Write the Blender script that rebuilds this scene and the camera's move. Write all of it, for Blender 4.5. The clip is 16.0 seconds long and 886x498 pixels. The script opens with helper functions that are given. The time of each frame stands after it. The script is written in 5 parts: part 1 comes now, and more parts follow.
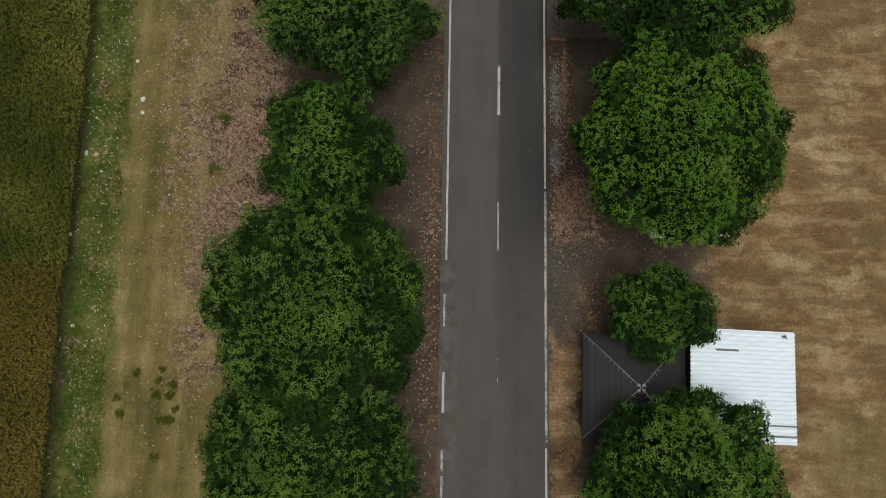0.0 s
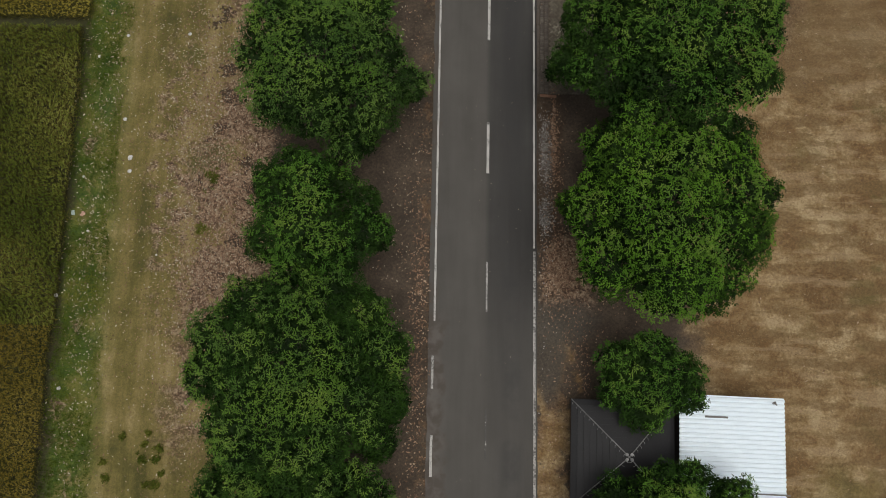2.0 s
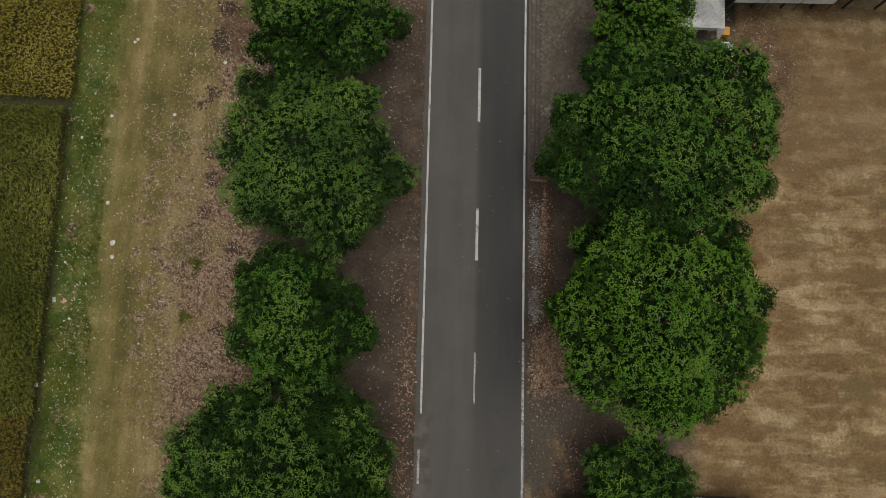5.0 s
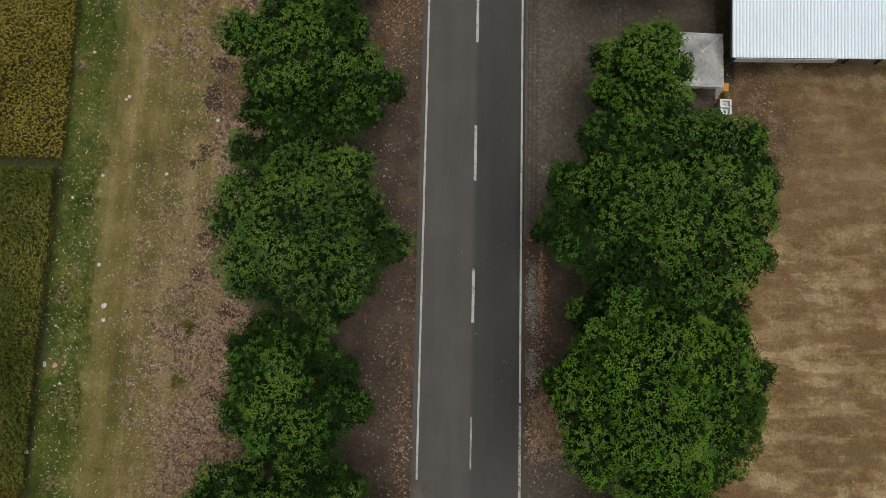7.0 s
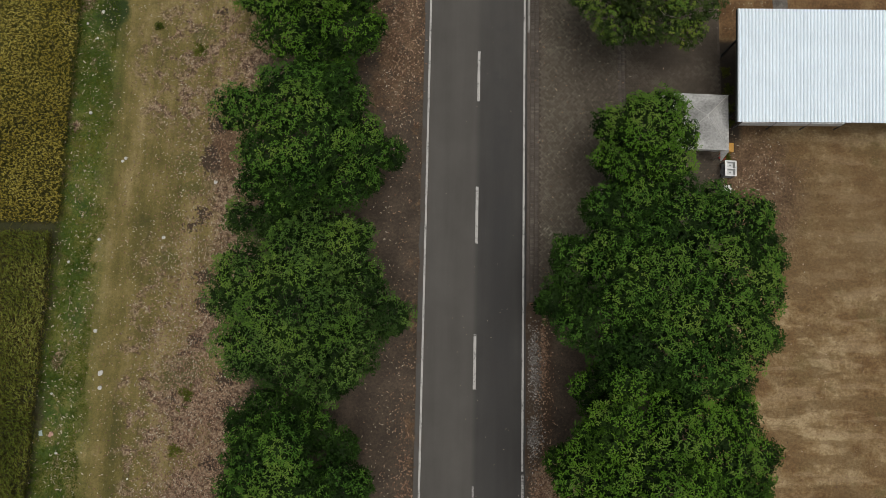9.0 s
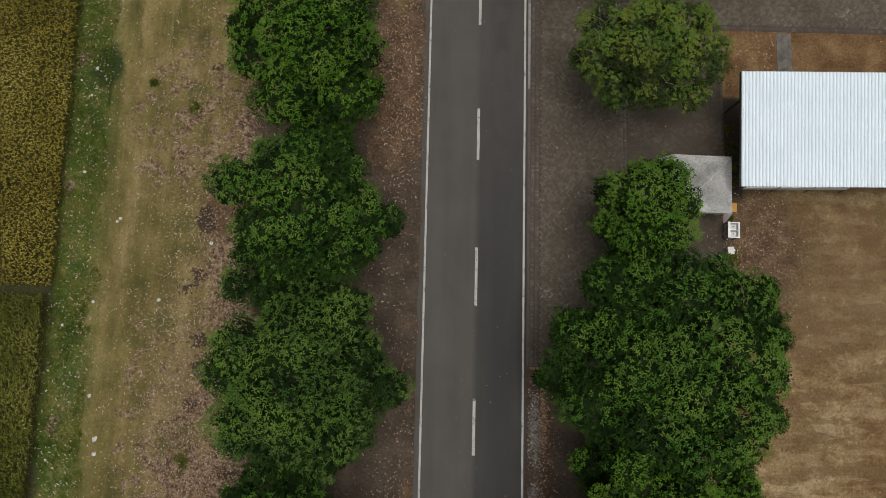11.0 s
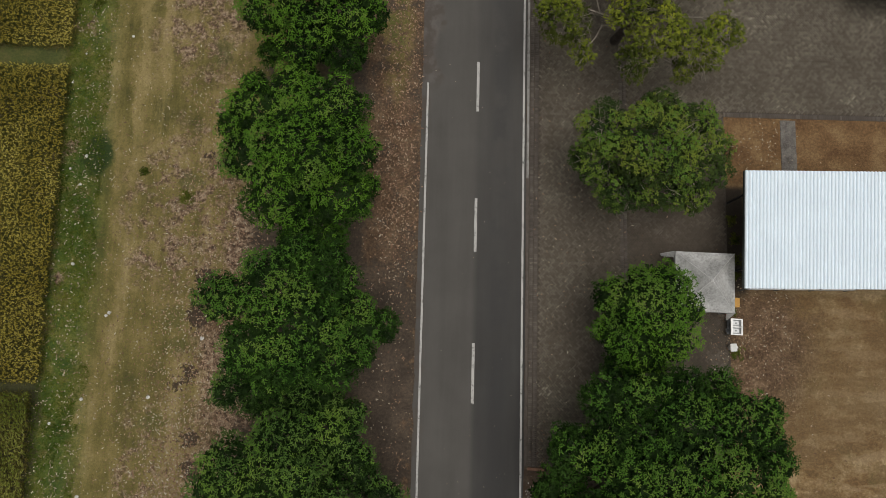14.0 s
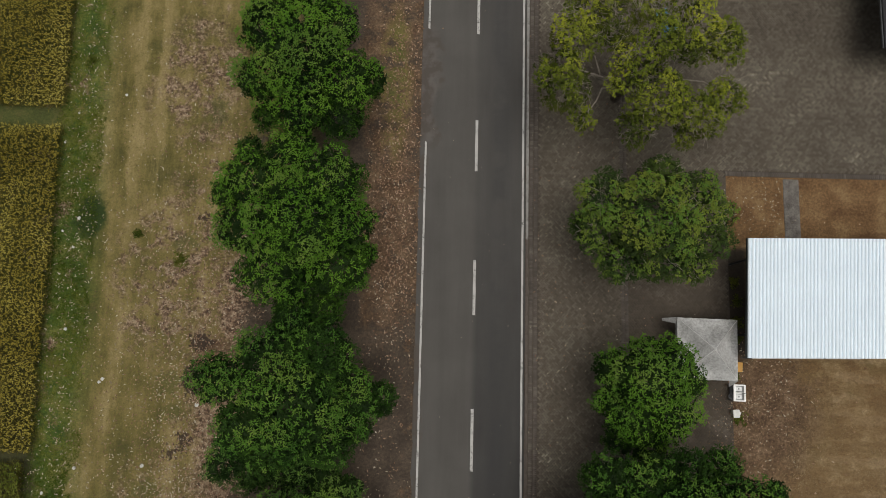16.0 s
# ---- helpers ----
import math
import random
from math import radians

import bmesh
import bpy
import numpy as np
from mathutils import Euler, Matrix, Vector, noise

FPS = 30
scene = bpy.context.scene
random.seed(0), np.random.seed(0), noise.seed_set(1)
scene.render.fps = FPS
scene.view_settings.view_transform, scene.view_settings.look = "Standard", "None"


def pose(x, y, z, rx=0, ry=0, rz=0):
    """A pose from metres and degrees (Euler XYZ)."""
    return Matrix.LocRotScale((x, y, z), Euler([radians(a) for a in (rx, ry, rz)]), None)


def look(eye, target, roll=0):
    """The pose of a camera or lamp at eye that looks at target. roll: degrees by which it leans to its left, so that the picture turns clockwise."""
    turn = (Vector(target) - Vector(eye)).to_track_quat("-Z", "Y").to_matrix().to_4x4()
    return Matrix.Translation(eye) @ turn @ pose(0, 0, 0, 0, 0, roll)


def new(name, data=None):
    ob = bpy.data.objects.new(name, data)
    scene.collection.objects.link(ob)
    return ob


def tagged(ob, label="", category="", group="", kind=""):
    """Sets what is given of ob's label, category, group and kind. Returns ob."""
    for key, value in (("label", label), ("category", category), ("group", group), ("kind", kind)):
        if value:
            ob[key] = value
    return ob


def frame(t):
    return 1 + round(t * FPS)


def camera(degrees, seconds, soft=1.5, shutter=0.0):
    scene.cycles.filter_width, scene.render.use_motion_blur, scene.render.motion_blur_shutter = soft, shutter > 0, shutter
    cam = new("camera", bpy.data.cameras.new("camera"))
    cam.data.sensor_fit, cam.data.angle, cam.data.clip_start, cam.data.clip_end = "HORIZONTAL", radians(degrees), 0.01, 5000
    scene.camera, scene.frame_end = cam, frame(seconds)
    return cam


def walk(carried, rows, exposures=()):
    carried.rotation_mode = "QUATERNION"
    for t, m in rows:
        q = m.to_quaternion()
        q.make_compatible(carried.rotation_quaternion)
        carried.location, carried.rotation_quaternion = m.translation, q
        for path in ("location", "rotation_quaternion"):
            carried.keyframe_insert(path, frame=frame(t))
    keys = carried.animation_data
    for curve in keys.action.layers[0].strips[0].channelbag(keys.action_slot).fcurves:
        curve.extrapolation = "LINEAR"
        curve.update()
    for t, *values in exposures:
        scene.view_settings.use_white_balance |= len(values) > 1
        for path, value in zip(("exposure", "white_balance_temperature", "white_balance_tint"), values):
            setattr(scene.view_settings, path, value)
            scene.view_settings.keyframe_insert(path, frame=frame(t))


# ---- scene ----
import itertools

cam = camera(63.0, 16.0, soft=0.75)
PATH = [
    (0, (-3.503, 0.774, 37.813), (-3.472, 1.077, 35.836), 6.9),
    (0.5, (-3.398, 1.554, 37.834), (-3.368, 1.858, 35.857), 6.8),
    (1, (-3.219, 2.306, 37.922), (-3.191, 2.612, 35.946), 6.4),
    (1.5, (-3.016, 3.095, 38.007), (-2.99, 3.402, 36.031), 6.0),
    (2, (-2.85, 3.971, 38.073), (-2.824, 4.275, 36.096), 6.0),
    (2.5, (-2.69, 4.876, 38.103), (-2.665, 5.175, 36.125), 6.1),
    (3, (-2.521, 5.702, 38.096), (-2.498, 6.0, 36.118), 5.8),
    (3.5, (-2.336, 6.485, 38.108), (-2.316, 6.782, 36.13), 5.1),
    (4, (-2.201, 7.288, 38.081), (-2.184, 7.584, 36.104), 4.6),
    (6.5, (-2.147, 11.488, 38.165), (-2.122, 11.776, 36.186), 6.5),
    (7, (-2.109, 12.319, 38.126), (-2.085, 12.608, 36.148), 6.1),
    (7.5, (-2.084, 13.166, 38.101), (-2.061, 13.455, 36.122), 5.9),
    (8, (-2.167, 14.005, 38.074), (-2.142, 14.296, 36.095), 6.2),
    (8.5, (-2.211, 14.915, 38.08), (-2.187, 15.204, 36.101), 6.1),
    (9, (-2.175, 15.865, 38.084), (-2.154, 16.149, 36.104), 5.5),
    (11.5, (-2.135, 20.165, 38.026), (-2.117, 20.44, 36.045), 5.1),
    (12, (-2.13, 20.973, 38.02), (-2.113, 21.25, 36.039), 5.0),
    (12.5, (-2.126, 21.821, 37.978), (-2.108, 22.098, 35.997), 5.1),
    (13, (-2.098, 22.656, 37.914), (-2.081, 22.933, 35.934), 5.0),
    (13.5, (-2.084, 23.538, 37.889), (-2.066, 23.814, 35.908), 5.1),
    (14, (-2.061, 24.393, 37.866), (-2.042, 24.668, 35.885), 5.4),
    (14.5, (-2.002, 25.202, 37.83), (-1.983, 25.478, 35.849), 5.2),
    (15, (-1.964, 26.029, 37.815), (-1.946, 26.305, 35.835), 5.1),
    (15.5, (-1.97, 26.887, 37.803), (-1.952, 27.162, 35.822), 5.1),
    (16, (-2.041, 27.763, 37.757), (-2.022, 28.037, 35.776), 5.3),
]
walk(cam, [(t, look(eye, target, roll)) for t, eye, target, roll in PATH])

SKY, SUN = 0.056, 1.5


# ---- world and sun: an overcast afternoon ----
world = bpy.data.worlds.new("overcast_sky")
scene.world = world
world.use_nodes = True
wn = world.node_tree
sky = wn.nodes.new("ShaderNodeTexSky")
sky.sky_type, sky.sun_disc = "NISHITA", False
sky.sun_elevation, sky.sun_rotation = radians(84), radians(140)
sky.air_density, sky.dust_density, sky.ozone_density = 1.0, 6.0, 1.0
veil = wn.nodes.new("ShaderNodeHueSaturation")
veil.inputs["Saturation"].default_value = 0.06
wn.links.new(sky.outputs["Color"], veil.inputs["Color"])
wn.links.new(veil.outputs["Color"], wn.nodes["Background"].inputs["Color"])
wn.nodes["Background"].inputs["Strength"].default_value = SKY

sun = new("sun", bpy.data.lights.new("sun", "SUN"))
sun.data.energy, sun.data.angle, sun.data.color = SUN, radians(40), (1.0, 0.95, 0.865)
sun.matrix_world = look((5, 12, 80), (0, 18, 0))


# ---- material helpers ----
def shader(name, rough=0.8, metal=0.0):
    m = bpy.data.materials.new(name)
    m.use_nodes = True
    nt = m.node_tree
    b = nt.nodes["Principled BSDF"]
    b.inputs["Roughness"].default_value, b.inputs["Metallic"].default_value = rough, metal
    return m, nt, b


def plug(nt, value, socket):
    if isinstance(value, bpy.types.NodeSocket):
        nt.links.new(value, socket)
    elif isinstance(value, tuple):
        socket.default_value = (*value, 1.0)[:4] if len(socket.default_value) == 4 else value
    else:
        socket.default_value = value


def place(nt):
    return nt.nodes.new("ShaderNodeNewGeometry").outputs["Position"]


def own(nt):
    return nt.nodes.new("ShaderNodeTexCoord").outputs["Object"]


def grain(nt, where, scale, detail=4.0, rough=0.55, stretch=None):
    if stretch:
        mp = nt.nodes.new("ShaderNodeMapping")
        mp.inputs["Scale"].default_value = stretch
        nt.links.new(where, mp.inputs["Vector"])
        where = mp.outputs["Vector"]
    n = nt.nodes.new("ShaderNodeTexNoise")
    nt.links.new(where, n.inputs["Vector"])
    n.inputs["Scale"].default_value, n.inputs["Detail"].default_value, n.inputs["Roughness"].default_value = scale, detail, rough
    return n.outputs["Fac"]


def calc(nt, op, a, b=0.0):
    n = nt.nodes.new("ShaderNodeMath")
    n.operation = op
    plug(nt, a, n.inputs[0])
    plug(nt, b, n.inputs[1])
    return n.outputs[0]


def step(nt, v, lo, hi):
    """0 below lo, 1 above hi, smooth between; falling when lo is above hi."""
    n = nt.nodes.new("ShaderNodeMapRange")
    n.interpolation_type = "SMOOTHSTEP"
    plug(nt, v, n.inputs["Value"])
    if lo < hi:
        n.inputs["From Min"].default_value, n.inputs["From Max"].default_value = lo, hi
    else:
        n.inputs["From Min"].default_value, n.inputs["From Max"].default_value = hi, lo
        n.inputs["To Min"].default_value, n.inputs["To Max"].default_value = 1.0, 0.0
    return n.outputs["Result"]


def blend(nt, f, a, b, how="MIX"):
    n = nt.nodes.new("ShaderNodeMix")
    n.data_type, n.blend_type = "RGBA", how
    plug(nt, f, n.inputs["Factor"])
    plug(nt, a, n.inputs["A"])
    plug(nt, b, n.inputs["B"])
    return n.outputs["Result"]


def ramp(nt, f, *stops):
    n = nt.nodes.new("ShaderNodeValToRGB")
    while len(n.color_ramp.elements) < len(stops):
        n.color_ramp.elements.new(0.5)
    for e, (p, c) in zip(n.color_ramp.elements, stops):
        e.position, e.color = p, (*c, 1.0)
    nt.links.new(f, n.inputs["Fac"])
    return n.outputs["Color"]


def relief(nt, b, height, strength=0.5, distance=0.02):
    n = nt.nodes.new("ShaderNodeBump")
    n.inputs["Strength"].default_value, n.inputs["Distance"].default_value = strength, distance
    nt.links.new(height, n.inputs["Height"])
    nt.links.new(n.outputs["Normal"], b.inputs["Normal"])


def island(nt):
    return nt.nodes.new("ShaderNodeNewGeometry").outputs["Random Per Island"]


def worn(name, dark, light, rough=0.8, scale=6.0, metal=0.0, bump=0.2):
    """A plain surface with two scales of stain and grain."""
    m, nt, b = shader(name, rough, metal)
    at = own(nt)
    f = calc(nt, "ADD", calc(nt, "MULTIPLY", grain(nt, at, scale, 5), 0.6), calc(nt, "MULTIPLY", grain(nt, at, scale * 9, 3), 0.4))
    nt.links.new(ramp(nt, f, (0.37, dark), (0.63, light)), b.inputs["Base Color"])
    relief(nt, b, grain(nt, at, scale * 12, 3), bump, 0.01)
    return m


def scattered(name, *stops, rough=0.8, noise_scale=0.5, mix=0.5):
    """For pieces joined in one mesh: each piece its own tone, with drifts of tone over the place."""
    m, nt, b = shader(name, rough)
    f = calc(nt, "ADD", calc(nt, "MULTIPLY", island(nt), 1.0 - mix), calc(nt, "MULTIPLY", step(nt, grain(nt, place(nt), noise_scale, 3), 0.3, 0.7), mix))
    nt.links.new(ramp(nt, f, *stops), b.inputs["Base Color"])
    return m


def foliage(name, *stops, clump=0.55, rough=0.5, gloss=0.07):
    m, nt, b = shader(name, rough)
    at = place(nt)
    f = calc(nt, "ADD", calc(nt, "MULTIPLY", island(nt), 0.4), calc(nt, "MULTIPLY", step(nt, grain(nt, at, clump, 3), 0.34, 0.66), 0.6))
    c = ramp(nt, f, *stops)
    nt.links.new(c, b.inputs["Base Color"])
    b.inputs["Specular IOR Level"].default_value = gloss
    t = nt.nodes.new("ShaderNodeBsdfTranslucent")
    nt.links.new(c, t.inputs["Color"])
    mixer = nt.nodes.new("ShaderNodeMixShader")
    mixer.inputs[0].default_value = 0.15
    nt.links.new(b.outputs[0], mixer.inputs[1])
    nt.links.new(t.outputs[0], mixer.inputs[2])
    nt.links.new(mixer.outputs[0], nt.nodes["Material Output"].inputs["Surface"])
    return m


# ---- ground material: zones of grass, litter and bare soil ----
def ground_material():
    m, nt, b = shader("ground", 0.95)
    at = place(nt)
    xyz = nt.nodes.new("ShaderNodeSeparateXYZ")
    nt.links.new(at, xyz.inputs[0])
    wide = calc(nt, "SUBTRACT", grain(nt, at, 0.28, 5, 0.6), 0.5)
    mid = calc(nt, "SUBTRACT", grain(nt, at, 1.1, 6, 0.7), 0.5)
    patchy = grain(nt, at, 0.42, 6, 0.65)
    fine = grain(nt, at, 7.0, 4, 0.7)
    speck = grain(nt, at, 22.0, 3, 0.75)
    x = calc(nt, "ADD", xyz.outputs["X"], calc(nt, "ADD", calc(nt, "MULTIPLY", wide, 4.0), calc(nt, "MULTIPLY", mid, 3.4)))
    xs = calc(nt, "ADD", xyz.outputs["X"], calc(nt, "ADD", calc(nt, "MULTIPLY", wide, 1.0), calc(nt, "MULTIPLY", mid, 1.2)))
    y = calc(nt, "ADD", xyz.outputs["Y"], calc(nt, "ADD", calc(nt, "MULTIPLY", wide, 5.0), calc(nt, "MULTIPLY", mid, 3.0)))
    ys = calc(nt, "ADD", xyz.outputs["Y"], calc(nt, "MULTIPLY", mid, 1.2))

    def both(*f):
        r = f[0]
        for g in f[1:]:
            r = calc(nt, "MULTIPLY", r, g)
        return r

    def patch(cx, cy, rx, ry, soft=0.5, u=x, v=y):
        dx, dy = calc(nt, "DIVIDE", calc(nt, "SUBTRACT", u, cx), rx), calc(nt, "DIVIDE", calc(nt, "SUBTRACT", v, cy), ry)
        d = calc(nt, "ADD", calc(nt, "MULTIPLY", dx, dx), calc(nt, "MULTIPLY", dy, dy))
        return step(nt, d, 1.0 + soft, 1.0 - soft)

    def two(a, b, share):
        return calc(nt, "ADD", calc(nt, "MULTIPLY", a, share), calc(nt, "MULTIPLY", b, 1 - share))

    soil = ramp(nt, two(fine, grain(nt, at, 0.8, 5), 0.35), (0.4, (0.05, 0.037, 0.026)), (0.5, (0.068, 0.05, 0.035)), (0.62, (0.094, 0.07, 0.05)))
    red_soil = ramp(nt, two(fine, grain(nt, at, 1.2, 5), 0.45), (0.4, (0.075, 0.044, 0.023)), (0.5, (0.12, 0.073, 0.04)), (0.62, (0.2, 0.135, 0.08)))
    streak = grain(nt, at, 0.9, 5, 0.65, (1.0, 0.13, 1.0))
    olive = ramp(nt, two(streak, patchy, 0.5), (0.39, (0.08, 0.073, 0.018)), (0.46, (0.133, 0.112, 0.03)), (0.53, (0.19, 0.15, 0.051)), (0.62, (0.29, 0.228, 0.1)))
    green = ramp(nt, two(fine, grain(nt, at, 0.7, 5), 0.3), (0.4, (0.036, 0.0696, 0.0072)), (0.49, (0.066, 0.102, 0.012)), (0.6, (0.144, 0.144, 0.0312)))
    litter = ramp(nt, two(fine, grain(nt, at, 3.0, 5, 0.75), 0.35), (0.435, (0.066, 0.038, 0.023)), (0.48, (0.135, 0.086, 0.054)), (0.52, (0.215, 0.148, 0.098)), (0.57, (0.345, 0.257, 0.176)))
    waves = two(grain(nt, at, 0.36, 6, 0.6, (0.85, 1.2, 1.0)), grain(nt, at, 1.3, 5, 0.65), 0.6)
    dry = ramp(nt, two(waves, fine, 0.85), (0.425, (0.145, 0.082, 0.032)), (0.475, (0.203, 0.127, 0.055)), (0.53, (0.27, 0.187, 0.092)), (0.585, (0.38, 0.285, 0.16)))
    dry = blend(nt, both(step(nt, patchy, 0.52, 0.66), step(nt, x, 13.0, 22.0)), dry, (0.135, 0.1, 0.036))
    bands = grain(nt, at, 0.9, 4, 0.55, (0.3, 1.5, 1.0))
    dry = blend(nt, calc(nt, "MULTIPLY", step(nt, bands, 0.49, 0.57), 0.62), dry, (0.15, 0.092, 0.038))
    dry = blend(nt, calc(nt, "MULTIPLY", step(nt, bands, 0.46, 0.37), 0.5), dry, (0.34, 0.245, 0.14))
    dry = blend(nt, calc(nt, "MULTIPLY", patch(18.5, 23.5, 5.5, 4.0, 0.8), 0.55), dry, (0.15, 0.095, 0.042))

    c = soil
    # west of the road: a litter belt under the trees, mown grass, a green strip beside the crop
    c = blend(nt, step(nt, x, -11.2, -12.4), c, litter)
    c = blend(nt, both(step(nt, x, -13.0, -14.0), step(nt, patchy, 0.51, 0.59)), c, olive)
    c = blend(nt, both(step(nt, x, -12.6, -13.6), step(nt, y, 23.0, 31.0), step(nt, mid, 0.12, -0.06)), c, olive)
    inward = calc(nt, "MULTIPLY", both(step(nt, y, 16.0, 18.5), step(nt, y, 30.0, 27.5)), 1.7)
    c = blend(nt, step(nt, calc(nt, "SUBTRACT", x, inward), -15.0, -17.0), c, olive)
    c = blend(nt, both(patch(-13.5, 42.0, 5.0, 7.5, 0.6), step(nt, mid, 0.16, 0.0)), c, olive)
    c = blend(nt, both(patch(-14.0, -4.6, 3.6, 4.4, 0.6)), c, olive)
    c = blend(nt, both(patch(-16.2, 31.0, 2.4, 4.2, 0.8), step(nt, mid, -0.04, 0.1)), c, litter)
    c = blend(nt, both(patch(-16.4, 14.0, 1.6, 8.0, 0.8), step(nt, mid, -0.02, 0.1)), c, litter)
    c = blend(nt, both(patch(-15.0, 42.0, 2.2, 3.4, 0.8), step(nt, mid, -0.1, 0.08)), c, litter)
    c = blend(nt, both(step(nt, xs, -19.0, -20.9), step(nt, mid, -0.2, 0.03)), c, green)
    c = blend(nt, both(step(nt, xs, -20.9, -21.4), step(nt, patchy, 0.55, 0.62)), c, litter)
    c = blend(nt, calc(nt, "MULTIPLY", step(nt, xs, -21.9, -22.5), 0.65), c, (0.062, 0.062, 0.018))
    # shade at the crop's foot and between the southern plots, painted into the ground
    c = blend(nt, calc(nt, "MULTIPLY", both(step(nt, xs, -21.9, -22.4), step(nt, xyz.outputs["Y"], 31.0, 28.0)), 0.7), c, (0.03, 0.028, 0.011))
    for track in (-18.25, -17.05):
        wheel = both(step(nt, calc(nt, "ABSOLUTE", calc(nt, "SUBTRACT", xs, track)), 0.42, 0.1), step(nt, y, 33.0, 38.0), step(nt, streak, 0.36, 0.52))
        c = blend(nt, calc(nt, "MULTIPLY", wheel, 0.55), c, (0.3, 0.235, 0.1))
    c = blend(nt, patch(-20.2, 34.3, 0.75, 1.3, 0.5, xs, ys), c, (0.022, 0.042, 0.005))
    # bare earth and dark hollows among the litter, with ragged rims
    ragged = calc(nt, "MULTIPLY", calc(nt, "SUBTRACT", grain(nt, at, 2.6, 5, 0.75), 0.5), 2.6)
    rx, ry = calc(nt, "ADD", xyz.outputs["X"], ragged), calc(nt, "ADD", xyz.outputs["Y"], calc(nt, "MULTIPLY", calc(nt, "SUBTRACT", grain(nt, at, 3.4, 5, 0.75), 0.5), 2.2))
    c = blend(nt, patch(-13.4, 26.6, 1.1, 1.5, 0.35, rx, ry), c, red_soil)
    for px, py, pw, ph in ((-14.4, 25.9, 0.5, 0.85), (-14.1, 27.8, 0.55, 0.5), (-14.6, 22.9, 0.36, 0.5), (-15.1, 22.3, 0.42, 0.26), (-14.4, 19.6, 0.5, 0.34), (-14.2, 18.0, 0.5, 0.4), (-14.6, 16.2, 0.4, 0.3), (-13.0, 14.3, 0.55, 0.4), (-12.6, 12.9, 0.7, 0.3), (-15.4, 13.2, 0.25, 0.2), (-13.4, 10.0, 0.5, 0.4), (-12.5, 9.8, 0.5, 0.6), (-13.9, 8.2, 0.3, 0.24), (-14.3, 34.3, 0.3, 0.24)):
        c = blend(nt, calc(nt, "MULTIPLY", patch(px, py, pw, ph, 0.3, rx, ry), 0.92), c, (0.04, 0.025, 0.017))
    for px, py, pw, ph in ((-15.5, 25.7, 0.5, 0.6), (-14.5, 14.9, 0.9, 0.6), (-15.4, 14.2, 0.8, 0.5), (-15.2, 24.3, 0.5, 0.4), (-13.9, 40.2, 0.5, 0.8), (-15.2, 33.0, 0.6, 0.4), (-16.3, 20.4, 0.7, 0.5)):
        c = blend(nt, calc(nt, "MULTIPLY", patch(px, py, pw, ph, 0.6, rx, ry), 0.6), c, (0.075, 0.082, 0.018))
    # east of the road: dry lawn, red soil near the shelters
    lawn = step(nt, calc(nt, "SUBTRACT", x, calc(nt, "MULTIPLY", step(nt, y, 4.0, -2.0), 2.0)), 9.6, 12.4)
    c = blend(nt, lawn, c, dry)
    c = blend(nt, patch(14.6, 24.8, 2.8, 3.8, 0.8), c, red_soil)
    c = blend(nt, calc(nt, "MULTIPLY", patch(18.6, -4.0, 2.6, 2.6, 0.8), 0.6), c, olive)
    c = blend(nt, both(step(nt, xs, 13.0, 13.6), step(nt, xyz.outputs["Y"], 33.0, 33.8)), c, ramp(nt, two(fine, grain(nt, at, 0.7, 5, 0.6), 0.25), (0.4, (0.1, 0.052, 0.02)), (0.5, (0.155, 0.087, 0.036)), (0.62, (0.215, 0.135, 0.062))))
    # hall's shade and dark growth along its west side, put into the soil colour
    c = blend(nt, both(step(nt, xyz.outputs["X"], 13.2, 13.3), step(nt, xyz.outputs["X"], 14.6, 14.2), step(nt, xyz.outputs["Y"], 27.2, 28.0), step(nt, xyz.outputs["Y"], 33.6, 33.2)), c, (0.04, 0.03, 0.02))
    c = blend(nt, both(patch(4.4, 8.4, 1.5, 2.4, 0.7)), c, litter)
    c = blend(nt, both(patch(3.4, -1.5, 1.0, 7.0, 0.6)), c, blend(nt, step(nt, patchy, 0.42, 0.56), red_soil, dry))
    c = blend(nt, both(step(nt, xs, 2.4, 2.6), step(nt, xs, 4.4, 3.8), step(nt, xyz.outputs["Y"], 18.8, 18.2), step(nt, xyz.outputs["Y"], 9.8, 10.6), step(nt, mid, -0.2, 0.05)), c, (0.058, 0.036, 0.021))
    c = blend(nt, calc(nt, "MULTIPLY", patch(3.1, 15.2, 0.42, 1.9, 0.6, xs, ys), 0.25), c, (0.1, 0.094, 0.088))
    c = blend(nt, calc(nt, "MULTIPLY", patch(3.1, 11.8, 0.4, 0.8, 0.6, xs, ys), 0.25), c, (0.1, 0.092, 0.084))
    track = ramp(nt, two(fine, patchy, 0.3), (0.4, (0.058, 0.05, 0.04)), (0.6, (0.082, 0.07, 0.055)))
    c = blend(nt, calc(nt, "MULTIPLY", patch(4.1, 6.2, 1.7, 1.1, 0.7, xs, ys), 0.9), c, track)
    c = blend(nt, calc(nt, "MULTIPLY", patch(3.3, 4.2, 0.8, 2.4, 0.6, xs, ys), 0.9), c, track)
    # western verge: fallen leaves gathered at the edge of the asphalt
    c = blend(nt, both(step(nt, xs, -3.7, -3.3), step(nt, xs, 0.0, -1.0), step(nt, mid, 0.0, 0.15)), c, red_soil)
    c = blend(nt, both(patch(-4.6, 34.5, 1.6, 5.5, 0.7), step(nt, mid, -0.2, 0.05)), c, red_soil)
    c = blend(nt, both(patch(-4.6, 43.0, 1.6, 5.0, 0.7), step(nt, mid, -0.15, 0.05)), c, red_soil)
